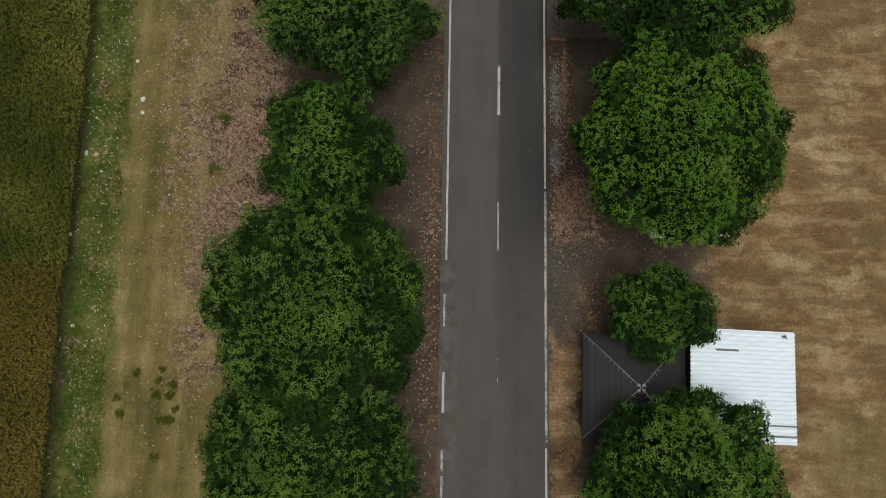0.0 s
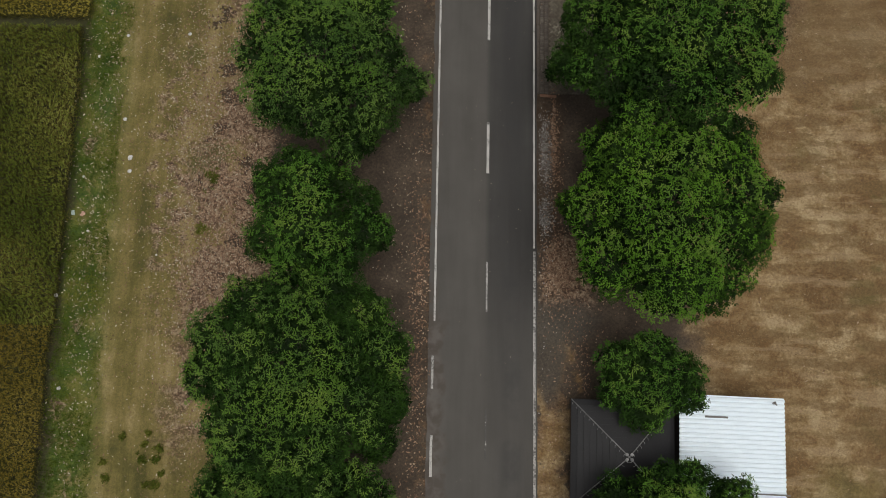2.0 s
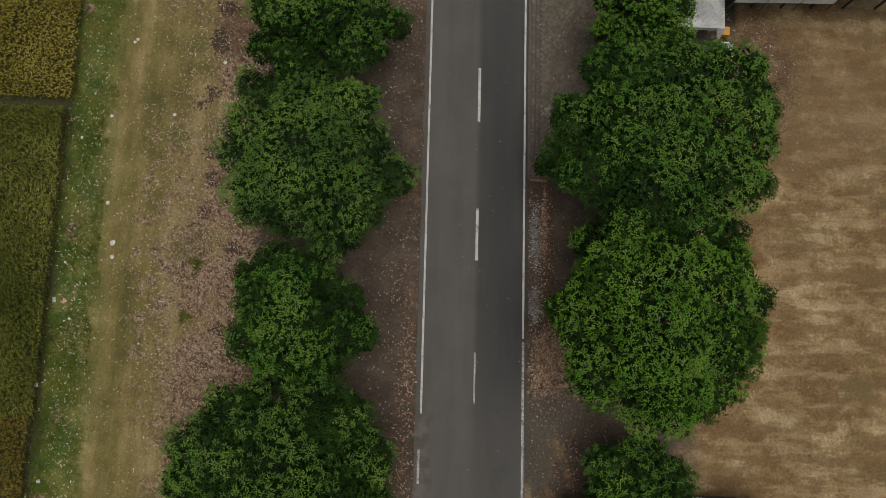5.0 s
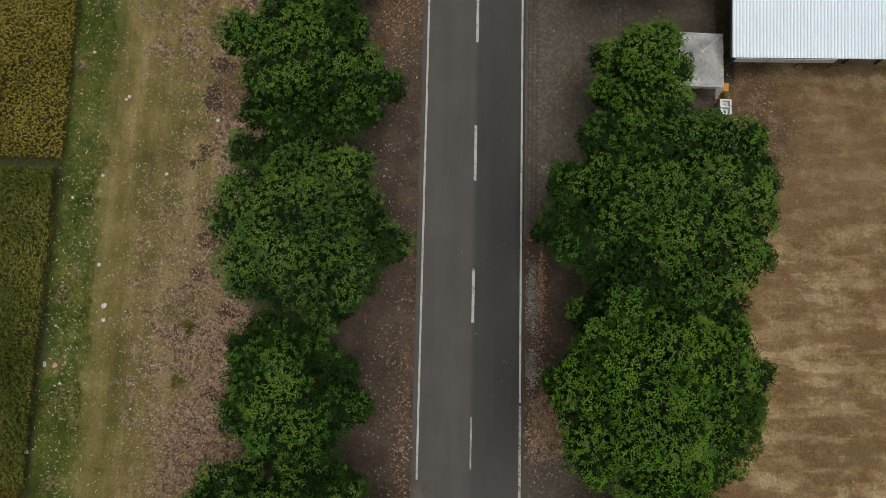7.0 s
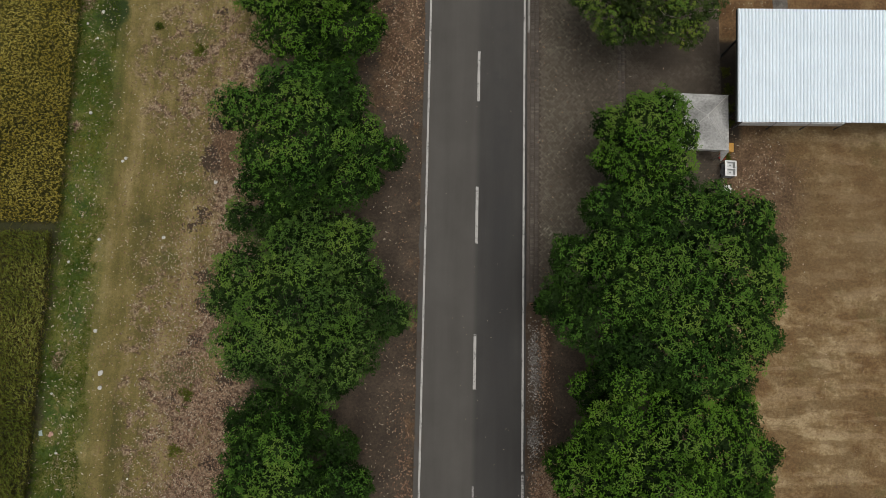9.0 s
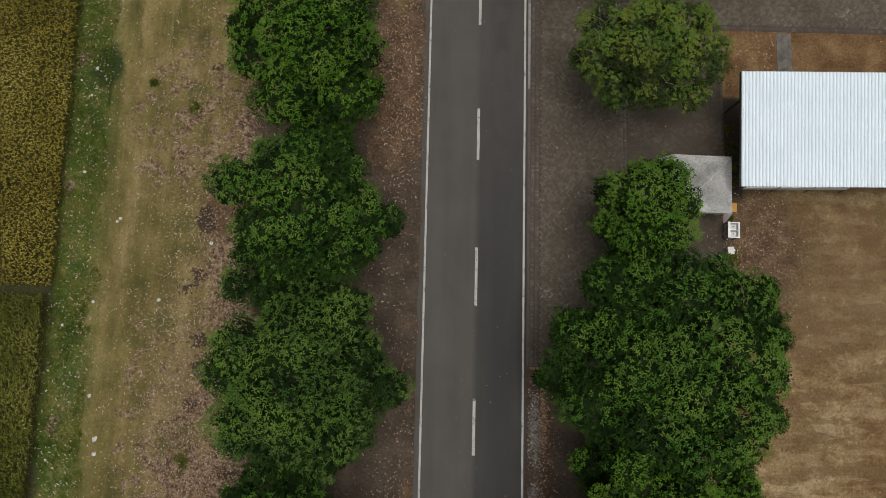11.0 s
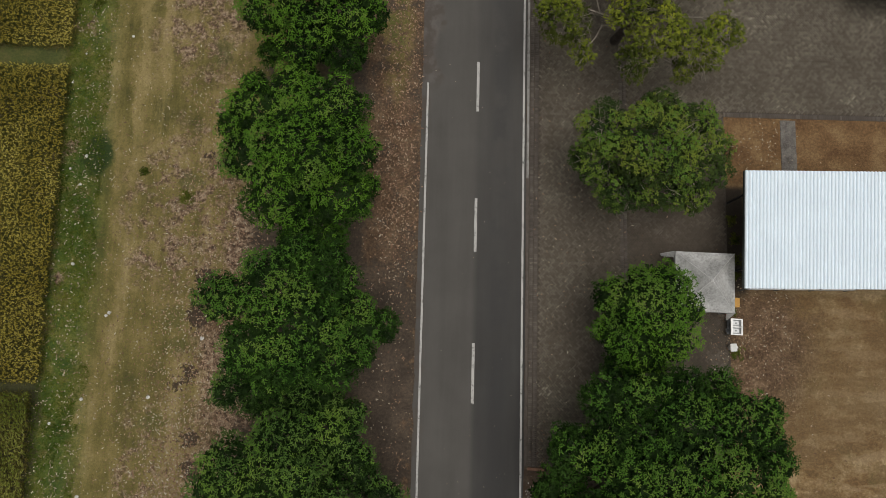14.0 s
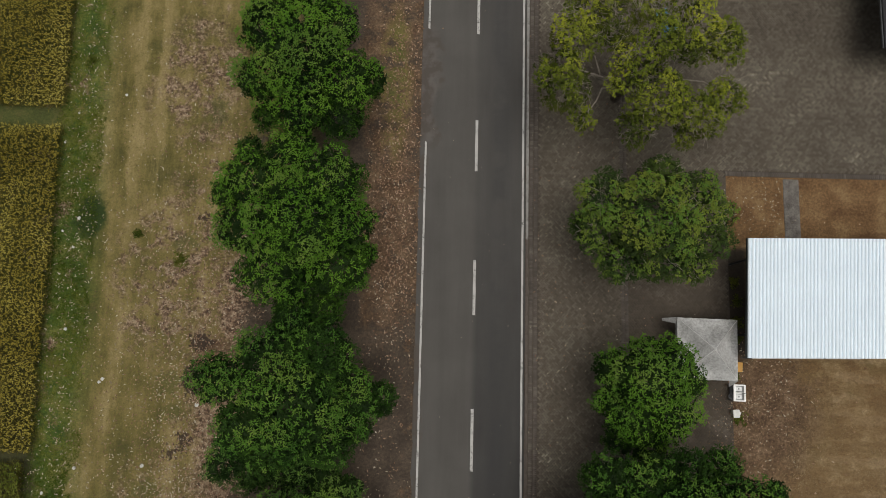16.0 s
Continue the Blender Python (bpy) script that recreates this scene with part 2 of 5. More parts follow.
    c = blend(nt, calc(nt, "MULTIPLY", both(patch(-4.4, 42.0, 0.8, 4.2, 0.6, xs, ys), step(nt, mid, -0.12, 0.04)), 0.8), c, olive)
    c = blend(nt, calc(nt, "MULTIPLY", both(patch(-4.3, 43.0, 0.55, 2.6, 0.6, xs, ys), step(nt, mid, -0.06, 0.1)), 0.6), c, green)
    # blades, crumbs and leaf scraps too small to stand alone
    scraps = two(step(nt, speck, 0.3, 0.7), step(nt, fine, 0.32, 0.68), 0.6)
    tone = ramp(nt, scraps, (0.1, (0.36, 0.36, 0.36)), (0.5, (0.5, 0.5, 0.5)), (0.9, (0.66, 0.66, 0.66)))
    c = blend(nt, 1.0, c, tone, "OVERLAY")
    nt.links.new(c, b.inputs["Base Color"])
    relief(nt, b, calc(nt, "ADD", speck, fine), 0.7, 0.03)
    return m


def asphalt_material():
    m, nt, b = shader("asphalt", 0.85)
    at = place(nt)
    xyz = nt.nodes.new("ShaderNodeSeparateXYZ")
    nt.links.new(at, xyz.inputs[0])
    long = grain(nt, at, 1.1, 5, 0.6, (1.0, 0.07, 1.0))
    blot = grain(nt, at, 0.35, 5, 0.6)
    grit = grain(nt, at, 60.0, 3, 0.8)
    x = calc(nt, "ADD", xyz.outputs["X"], calc(nt, "MULTIPLY", calc(nt, "SUBTRACT", long, 0.5), 0.25))
    f = calc(nt, "ADD", calc(nt, "MULTIPLY", long, 0.4), calc(nt, "ADD", calc(nt, "MULTIPLY", blot, 0.35), calc(nt, "MULTIPLY", grit, 0.25)))
    old = ramp(nt, f, (0.36, (0.066, 0.061, 0.055)), (0.62, (0.096, 0.09, 0.082)))
    newer = ramp(nt, f, (0.36, (0.032, 0.03, 0.029)), (0.62, (0.053, 0.051, 0.048)))
    stretch = calc(nt, "MULTIPLY", step(nt, xyz.outputs["Y"], 2.0, 11.0), step(nt, xyz.outputs["Y"], 38.0, 22.0))
    c = blend(nt, calc(nt, "MULTIPLY", step(nt, x, -0.22, 0.2), calc(nt, "ADD", calc(nt, "MULTIPLY", stretch, 0.55), 0.45)), old, newer)
    worn_south = calc(nt, "MULTIPLY", step(nt, calc(nt, "ADD", xyz.outputs["Y"], calc(nt, "MULTIPLY", blot, 6.0)), 12.0, 2.0), 0.55)
    c = blend(nt, worn_south, c, old)
    tyre = calc(nt, "MULTIPLY", calc(nt, "MULTIPLY", step(nt, x, 0.45, 1.1), step(nt, x, 2.2, 1.5)), step(nt, blot, 0.4, 0.62))
    c = blend(nt, calc(nt, "MULTIPLY", tyre, 0.5), c, (0.03, 0.03, 0.031))
    mud = calc(nt, "MULTIPLY", step(nt, calc(nt, "ADD", x, calc(nt, "MULTIPLY", grain(nt, at, 1.1, 5), 1.2)), -1.9, -2.4), step(nt, grain(nt, at, 0.5, 4), 0.5, 0.6))
    c = blend(nt, calc(nt, "MULTIPLY", mud, 0.7), c, (0.075, 0.058, 0.046))
    for y0, y1 in ((38.6, 45.4), (-5.0, 6.2)):
        fan = calc(nt, "MULTIPLY", step(nt, xyz.outputs["Y"], y0 - 0.8, y0 + 1.2), step(nt, xyz.outputs["Y"], y1 + 0.8, y1 - 1.2))
        fan = calc(nt, "MULTIPLY", fan, step(nt, calc(nt, "ADD", xyz.outputs["X"], calc(nt, "MULTIPLY", calc(nt, "SUBTRACT", grain(nt, at, 0.8, 5), 0.5), 2.2)), -2.0, -2.45))
        c = blend(nt, calc(nt, "MULTIPLY", fan, 0.75), c, ramp(nt, grain(nt, at, 1.6, 5), (0.42, (0.075, 0.06, 0.05)), (0.6, (0.125, 0.112, 0.1))))
    nt.links.new(c, b.inputs["Base Color"])
    relief(nt, b, grit, 0.35, 0.008)
    return m


def paint_material(name, lo, hi):
    """Road paint, rubbed away in flecks down to the asphalt; lo and hi: how much of it is left."""
    m, nt, b = shader(name, 0.75)
    at = place(nt)
    f = calc(nt, "ADD", calc(nt, "MULTIPLY", grain(nt, at, 14.0, 4, 0.7), 0.6), calc(nt, "MULTIPLY", grain(nt, at, 1.5, 4, 0.6), 0.4))
    nt.links.new(blend(nt, step(nt, f, lo, hi), (0.07, 0.067, 0.063), (0.48, 0.47, 0.45)), b.inputs["Base Color"])
    return m


M_GROUND, M_ASPHALT = ground_material(), asphalt_material()
M_LINE = paint_material("edge_line_paint", 0.36, 0.5)
M_LINE_WORN = paint_material("worn_line_paint", 0.38, 0.6)
M_LINE_FADED = paint_material("faded_line_paint", 0.54, 0.66)
M_PAVER = scattered("paver", (0.0, (0.071, 0.0574, 0.0418)), (0.45, (0.115, 0.0962, 0.0709)), (0.85, (0.172, 0.149, 0.114)), (1.0, (0.331, 0.301, 0.238)), noise_scale=0.25, mix=0.45)
M_PAVER_DIRTY = scattered("soiled_paver", (0.0, (0.0617, 0.0481, 0.0346)), (0.6, (0.0914, 0.0728, 0.0536)), (1.0, (0.148, 0.124, 0.0949)), noise_scale=0.4, mix=0.6)
M_BORDER = scattered("border_brick", (0.0, (0.0648, 0.0535, 0.0442)), (0.6, (0.108, 0.0909, 0.0753)), (1.0, (0.184, 0.16, 0.131)), noise_scale=0.4)
M_BED = worn("sandy_joints", (0.0605, 0.0483, 0.0388), (0.104, 0.0863, 0.0696), 0.95, 2.0)
M_KERB = worn("kerb_concrete", (0.16, 0.15, 0.14), (0.36, 0.35, 0.33), 0.9, 1.5)
M_KERB_DIRTY = worn("soiled_kerb_concrete", (0.075, 0.06, 0.05), (0.12, 0.1, 0.085), 0.95, 1.5)
M_CONCRETE = worn("grey_concrete", (0.07, 0.062, 0.054), (0.2, 0.183, 0.165), 0.9, 1.8)
M_BARK = worn("bark", (0.035, 0.026, 0.019), (0.1, 0.08, 0.062), 0.95, 3.0, bump=0.8)
M_BARK_PALE = worn("pale_bark", (0.18, 0.155, 0.125), (0.36, 0.32, 0.27), 0.95, 3.0, bump=0.8)
# leaf tones in sets: shaded inner, mid, lit; crown shading is in the colours
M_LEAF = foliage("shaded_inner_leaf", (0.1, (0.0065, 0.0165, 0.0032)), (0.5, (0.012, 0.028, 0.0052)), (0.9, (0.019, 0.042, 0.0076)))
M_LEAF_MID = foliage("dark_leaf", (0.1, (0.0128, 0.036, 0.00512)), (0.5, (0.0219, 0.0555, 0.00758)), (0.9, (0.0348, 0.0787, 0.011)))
M_LEAF_LIT = foliage("lit_green_leaf", (0.1, (0.0392, 0.0994, 0.0135)), (0.5, (0.0627, 0.145, 0.0187)), (0.9, (0.097, 0.192, 0.0263)))
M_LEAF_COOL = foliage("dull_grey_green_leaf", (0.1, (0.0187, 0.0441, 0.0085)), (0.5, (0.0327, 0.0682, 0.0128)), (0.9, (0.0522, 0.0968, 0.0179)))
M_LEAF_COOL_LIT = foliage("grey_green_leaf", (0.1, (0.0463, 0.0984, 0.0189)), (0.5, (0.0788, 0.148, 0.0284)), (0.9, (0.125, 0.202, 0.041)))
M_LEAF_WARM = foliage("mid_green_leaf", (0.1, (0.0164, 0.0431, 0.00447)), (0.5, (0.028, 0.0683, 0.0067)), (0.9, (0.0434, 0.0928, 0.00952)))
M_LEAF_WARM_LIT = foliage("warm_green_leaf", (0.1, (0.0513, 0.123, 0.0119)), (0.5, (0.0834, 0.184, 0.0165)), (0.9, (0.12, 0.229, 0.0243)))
M_LEAF_YOUNG = foliage("young_leaf", (0.1, (0.0686, 0.141, 0.0204)), (0.6, (0.111, 0.198, 0.0297)), (0.95, (0.165, 0.245, 0.0449)))
M_LEAF_OLIVE = foliage("olive_leaf", (0.1, (0.0794, 0.107, 0.013)), (0.5, (0.149, 0.182, 0.0194)), (0.9, (0.229, 0.257, 0.0324)))
M_LEAF_OLIVE_MID = foliage("mid_olive_leaf", (0.1, (0.042, 0.0595, 0.00891)), (0.5, (0.0838, 0.106, 0.0129)), (0.9, (0.134, 0.157, 0.0198)))
M_LEAF_OLIVE_YOUNG = foliage("yellow_leaf", (0.1, (0.145, 0.178, 0.0162)), (0.5, (0.232, 0.266, 0.0216)), (0.9, (0.326, 0.346, 0.0378)))
M_LEAF_OLIVE_DARK = foliage("shaded_olive_leaf", (0.1, (0.026, 0.038, 0.006)), (0.5, (0.05, 0.064, 0.009)), (0.9, (0.085, 0.095, 0.014)))
M_LEAF_THIN_DARK = foliage("shaded_thin_leaf", (0.1, (0.0126, 0.0252, 0.0064)), (0.5, (0.027, 0.0468, 0.0104)), (0.9, (0.045, 0.0684, 0.0152)))
M_LEAF_THIN_MID = foliage("mid_thin_leaf", (0.1, (0.0239, 0.0454, 0.00979)), (0.5, (0.0422, 0.0722, 0.015)), (0.9, (0.0704, 0.103, 0.0207)))
M_LEAF_THIN = foliage("thin_leaf", (0.1, (0.065, 0.113, 0.0173)), (0.5, (0.115, 0.171, 0.0252)), (0.9, (0.185, 0.225, 0.036)))
M_CROP = foliage("ripening_ear", (0.05, (0.1848, 0.1518, 0.024)), (0.4, (0.2722, 0.2268, 0.04)), (0.7, (0.347, 0.3, 0.06375)), (0.95, (0.4532, 0.4066, 0.112)), clump=0.2, gloss=0.03)
M_CROP_OLIVE = foliage("olive_ear", (0.05, (0.1232, 0.09295, 0.01385)), (0.4, (0.1607, 0.127, 0.02218)), (0.7, (0.203, 0.16, 0.03136)), (0.95, (0.2583, 0.2061, 0.05385)), clump=0.2, gloss=0.03)
M_CROP_GREEN = foliage("green_ear", (0.05, (0.0673, 0.0914, 0.0136)), (0.4, (0.111, 0.138, 0.0221)), (0.7, (0.168, 0.19, 0.0357)), (0.95, (0.286, 0.29, 0.0765)), clump=0.2, gloss=0.03)
M_BLADE = foliage("cereal_blade", (0.05, (0.05275, 0.05675, 0.01185)), (0.5, (0.1167, 0.1099, 0.0247)), (0.95, (0.2113, 0.1787, 0.04625)), clump=0.2, gloss=0.03)
M_GRASS = foliage("short_grass", (0.05, (0.085, 0.08, 0.02)), (0.45, (0.14, 0.12, 0.034)), (0.8, (0.21, 0.17, 0.06)), clump=0.25, gloss=0.03)
M_GRASS_GREEN = foliage("green_grass", (0.05, (0.0384, 0.0683, 0.0061)), (0.5, (0.0845, 0.122, 0.0134)), (0.9, (0.179, 0.183, 0.0342)), clump=0.25, gloss=0.03)
M_WEED = foliage("weed_leaf", (0.05, (0.0446, 0.0638, 0.0108)), (0.5, (0.0817, 0.102, 0.0162)), (0.9, (0.134, 0.142, 0.027)), gloss=0.03)
M_GRASS_DRY = foliage("dry_grass", (0.05, (0.123, 0.0784, 0.0392)), (0.5, (0.224, 0.162, 0.0896)), (0.9, (0.358, 0.28, 0.168)), clump=0.25, gloss=0.03)
M_LITTER = scattered("fallen_leaf", (0.0, (0.075, 0.04, 0.024)), (0.4, (0.19, 0.108, 0.065)), (0.75, (0.34, 0.22, 0.14)), (1.0, (0.52, 0.41, 0.3)), mix=0.2)
M_LITTER_PALE = scattered("pale_fallen_leaf", (0.0, (0.16, 0.12, 0.075)), (0.5, (0.31, 0.26, 0.18)), (1.0, (0.58, 0.53, 0.42)), mix=0.1)
M_PEBBLE = scattered("pebble", (0.0, (0.07, 0.062, 0.055)), (0.6, (0.19, 0.175, 0.16)), (1.0, (0.56, 0.54, 0.51)), mix=0.2)
M_STONE = worn("pale_stone", (0.45, 0.44, 0.42), (0.75, 0.74, 0.72), 0.9, 4.0)
M_ROOF_WHITE = worn("white_roof_sheet", (0.775, 0.87, 0.945), (0.825, 0.92, 0.99), 0.5, 0.8, bump=0.05)
M_ROOF_BLACK = worn("black_roof_sheet", (0.00868, 0.00868, 0.0105), (0.0149, 0.0149, 0.0174), 0.65, 1.0)
M_RIDGE = worn("grey_ridge_cap", (0.1, 0.1, 0.1), (0.26, 0.26, 0.26), 0.6, 2.0)
M_FINIAL = worn("pale_finial", (0.2, 0.2, 0.2), (0.4, 0.4, 0.4), 0.6, 6.0)
M_STEEL = worn("grey_steel", (0.1, 0.105, 0.11), (0.2, 0.205, 0.21), 0.5, 5.0, 0.6)
M_POST = worn("dark_painted_steel", (0.03, 0.033, 0.035), (0.06, 0.064, 0.067), 0.6, 5.0, 0.2)
M_DARK = worn("dark_green_sheet", (0.012, 0.022, 0.02), (0.025, 0.04, 0.036), 0.6, 3.0)
M_WALL = worn("shaded_wall", (0.05, 0.045, 0.04), (0.09, 0.085, 0.08), 0.9, 2.0)
M_FASCIA = worn("weathered_board", (0.5, 0.53, 0.54), (0.68, 0.7, 0.71), 0.7, 2.0)
M_CANVAS = worn("dusty_canvas", (0.27, 0.27, 0.26), (0.56, 0.56, 0.555), 0.85, 1.1, bump=0.15)
M_SEAM = worn("pale_canvas_seam", (0.5, 0.5, 0.49), (0.68, 0.68, 0.67), 0.85, 3.0, bump=0.1)
M_SINK = worn("stainless_steel", (0.66, 0.66, 0.65), (0.78, 0.78, 0.77), 0.4, 5.0, 0.2, 0.03)
M_BOWL = worn("sink_bowl_steel", (0.4, 0.41, 0.41), (0.55, 0.56, 0.56), 0.4, 5.0, 0.3, 0.03)
M_ORANGE = worn("orange_plastic", (0.5, 0.25, 0.035), (0.65, 0.34, 0.05), 0.5, 4.0)
M_RED = worn("red_plastic", (0.3, 0.035, 0.02), (0.42, 0.06, 0.035), 0.5, 4.0)
M_WHITE = worn("white_plastic", (0.6, 0.6, 0.58), (0.75, 0.75, 0.73), 0.5, 4.0)
M_BLUE = worn("blue_tarpaulin", (0.05, 0.16, 0.3), (0.1, 0.26, 0.42), 0.6, 3.0)
M_PINK = worn("faded_pink_plastic", (0.4, 0.2, 0.15), (0.6, 0.4, 0.33), 0.5, 6.0)
M_PALE_BLUE = worn("pale_blue_plastic", (0.28, 0.36, 0.36), (0.42, 0.5, 0.5), 0.5, 6.0)
M_TERRACOTTA = worn("terracotta", (0.16, 0.08, 0.05), (0.27, 0.15, 0.1), 0.9, 4.0)
M_RUST = worn("rusty_strip", (0.1, 0.09, 0.085), (0.2, 0.19, 0.18), 0.7, 4.0)


# ---- building helpers ----
def part(name, bm, material, parent=None, label=""):
    me = bpy.data.meshes.new(name)
    bm.to_mesh(me)
    bm.free()
    for mt in material if isinstance(material, (list, tuple)) else (material,):
        me.materials.append(mt)
    ob = new(name, me)
    ob.parent = parent
    return tagged(ob, label)


def thing(name, label, category, x=0.0, y=0.0, z=0.0, turn=0.0, group="", kind=""):
    ob = new(name)
    ob.matrix_world = pose(x, y, z, 0, 0, turn)
    return tagged(ob, label, category, group, kind)


def box(bm, x0, x1, y0, y1, z0, z1, bevel=0.0):
    r = bmesh.ops.create_cube(bm, size=1.0)
    bmesh.ops.transform(bm, matrix=Matrix.LocRotScale(((x0 + x1) / 2, (y0 + y1) / 2, (z0 + z1) / 2), None, (x1 - x0, y1 - y0, z1 - z0)), verts=r["verts"])
    if bevel:
        bmesh.ops.bevel(bm, geom=list({e for v in r["verts"] for e in v.link_edges}), offset=bevel, segments=2, affect="EDGES")
    return bm


def tube(bm, points, radii, sides=8):
    rings = []
    points = [Vector(p) for p in points]
    for i, p in enumerate(points):
        d = (points[min(i + 1, len(points) - 1)] - points[max(i - 1, 0)]).normalized()
        u = d.orthogonal().normalized()
        v = d.cross(u)
        rings.append([bm.verts.new(p + radii[i] * (math.cos(a) * u + math.sin(a) * v)) for a in (2 * math.pi * k / sides for k in range(sides))])
    for a, b in zip(rings, rings[1:]):
        for k in range(sides):
            bm.faces.new((a[k], a[(k + 1) % sides], b[(k + 1) % sides], b[k]))
    bm.faces.new(rings[-1])
    bm.faces.new(rings[0][::-1])
    for f in bm.faces:
        f.smooth = True
    return bm


def soup(name, verts, faces, materials, parent=None, label="", slots=None, size=None):
    """One mesh from arrays: verts (n, 3), faces (m, 3 or 4)."""
    verts, faces = np.asarray(verts, np.float32).reshape(-1, 3), np.asarray(faces, np.int32)
    me = bpy.data.meshes.new(name)
    k = faces.shape[1]
    me.vertices.add(len(verts))
    me.vertices.foreach_set("co", verts.ravel())
    me.loops.add(faces.size)
    me.loops.foreach_set("vertex_index", faces.ravel())
    me.polygons.add(len(faces))
    me.polygons.foreach_set("loop_start", np.arange(0, faces.size, k, dtype=np.int32))
    for mt in materials:
        me.materials.append(mt)
    if slots is not None:
        me.polygons.foreach_set("material_index", np.asarray(slots, np.int32))
    me.update(calc_edges=True)
    ob = new(name, me)
    ob.parent = parent
    return tagged(ob, label)


def unit(v):
    return v / np.maximum(np.linalg.norm(v, axis=1, keepdims=True), 1e-9)


def leaves(points, axes, count, length, width, lift, rng):
    """Rosettes of pointed, folded leaves round each point. Returns verts and triangles."""
    n = len(points)
    ref = unit(np.cross(axes, rng.normal(size=(n, 3))))
    other = np.cross(axes, ref)
    verts = []
    for i in range(count):
        a = 2 * np.pi * (i + rng.uniform(-0.35, 0.35, n)) / count
        e = rng.uniform(lift[0], lift[1], n)
        d = np.cos(e)[:, None] * (np.cos(a)[:, None] * ref + np.sin(a)[:, None] * other) + np.sin(e)[:, None] * axes
        size = length * (0.55 + 0.65 * rng.uniform(0, 1, n) ** (1.0 if count > 1 else 2.0))[:, None] * (1.0 if count > 1 else 1.2)
        side = unit(np.cross(d, axes)) * (width * rng.uniform(0.75, 1.2, n))[:, None]
        up = axes * (0.3 * width)
        droop = np.array((0, 0, -1.0)) * size * 0.15
        start = points + rng.normal(scale=0.02, size=(n, 3))
        verts.append(np.stack([start + 0.1 * size * d, start + 0.5 * size * d + side + up, start + size * d + droop, start + 0.5 * size * d - side + up], axis=1))
    v = np.stack(verts, axis=1).reshape(-1, 3)
    base = np.arange(0, len(v), 4)[:, None]
    f = np.concatenate([base + np.array([0, 1, 2]), base + np.array([0, 2, 3])], axis=1).reshape(-1, 3)
    return v, f


# ---- trees ----
def twig(a, b, rng, radius, forks):
    """A crooked twig from a to b with a few side shoots."""
    bm = bmesh.new()
    span = (b - a).length
    line = [a.lerp(b, k / 5) + Vector(rng.normal(size=3)) * span * (0.07 if 0 < k < 5 else 0.0) + Vector((0, 0, 0.08 * span * math.sin(math.pi * k / 5))) for k in range(6)]
    tube(bm, line, [radius * (1 - 0.13 * k) for k in range(6)], 4)
    for _ in range(forks):
        k = int(rng.integers(2, 5))
        out = ((b - a).normalized() + Vector(rng.normal(size=3)) * 0.7).normalized() * span * rng.uniform(0.2, 0.45)
        tube(bm, [line[k], line[k] + out * 0.5 + Vector(rng.normal(size=3)) * span * 0.03, line[k] + out], [radius * 0.6, radius * 0.45, radius * 0.3], 3)
    return bm


def spaced(p, gap):
    """Which of the points stay when no two may be closer than gap."""
    cells, keep = {}, []
    key = np.floor(p / gap).astype(int).tolist()
    near = list(itertools.product((-1, 0, 1), repeat=3))
    for n, (q, (i, j, k)) in enumerate(zip(p.tolist(), key)):
        free = True
        for di, dj, dk in near:
            for r in cells.get((i + di, j + dj, k + dk), ()):
                if (q[0] - r[0]) ** 2 + (q[1] - r[1]) ** 2 + (q[2] - r[2]) ** 2 < gap * gap:
                    free = False
                    break
            if not free:
                break
        if free:
            cells.setdefault((i, j, k), []).append(q)
            keep.append(n)
    return np.array(keep, int)


def billows(L, rng, bare, bump):
    """Small rounded billows that sit on the lobes of a crown: x, y, z, radius."""
    squash = np.array((1.0, 1.0, 0.85))
    balls = []
    for i, (x, y, z, r) in enumerate(L):
        mine = []
        for _ in range(int(40 * r * r) + 60):
            d = rng.normal(size=3)
            d /= np.linalg.norm(d)
            s = rng.uniform(0.5, 1.0) * min(1.0, 0.45 + r * 0.3) * bump
            c = np.array((x, y, z)) + d * squash * (r - 0.1 - 0.58 * s) + np.array((0, 0, rng.uniform(-0.1, 0.25)))
            if d[2] < -0.3 or any(np.linalg.norm(c - q[:3]) < 0.68 * (s + q[3]) for q in mine):
                continue
            if any(np.linalg.norm((c - l[:3]) / squash) < 0.78 * l[3] for k, l in enumerate(L) if k != i):
                continue
            mine.append(np.array((*c, s)))
        balls += mine
    return np.array([b for b in balls if rng.uniform() > bare * 0.3])


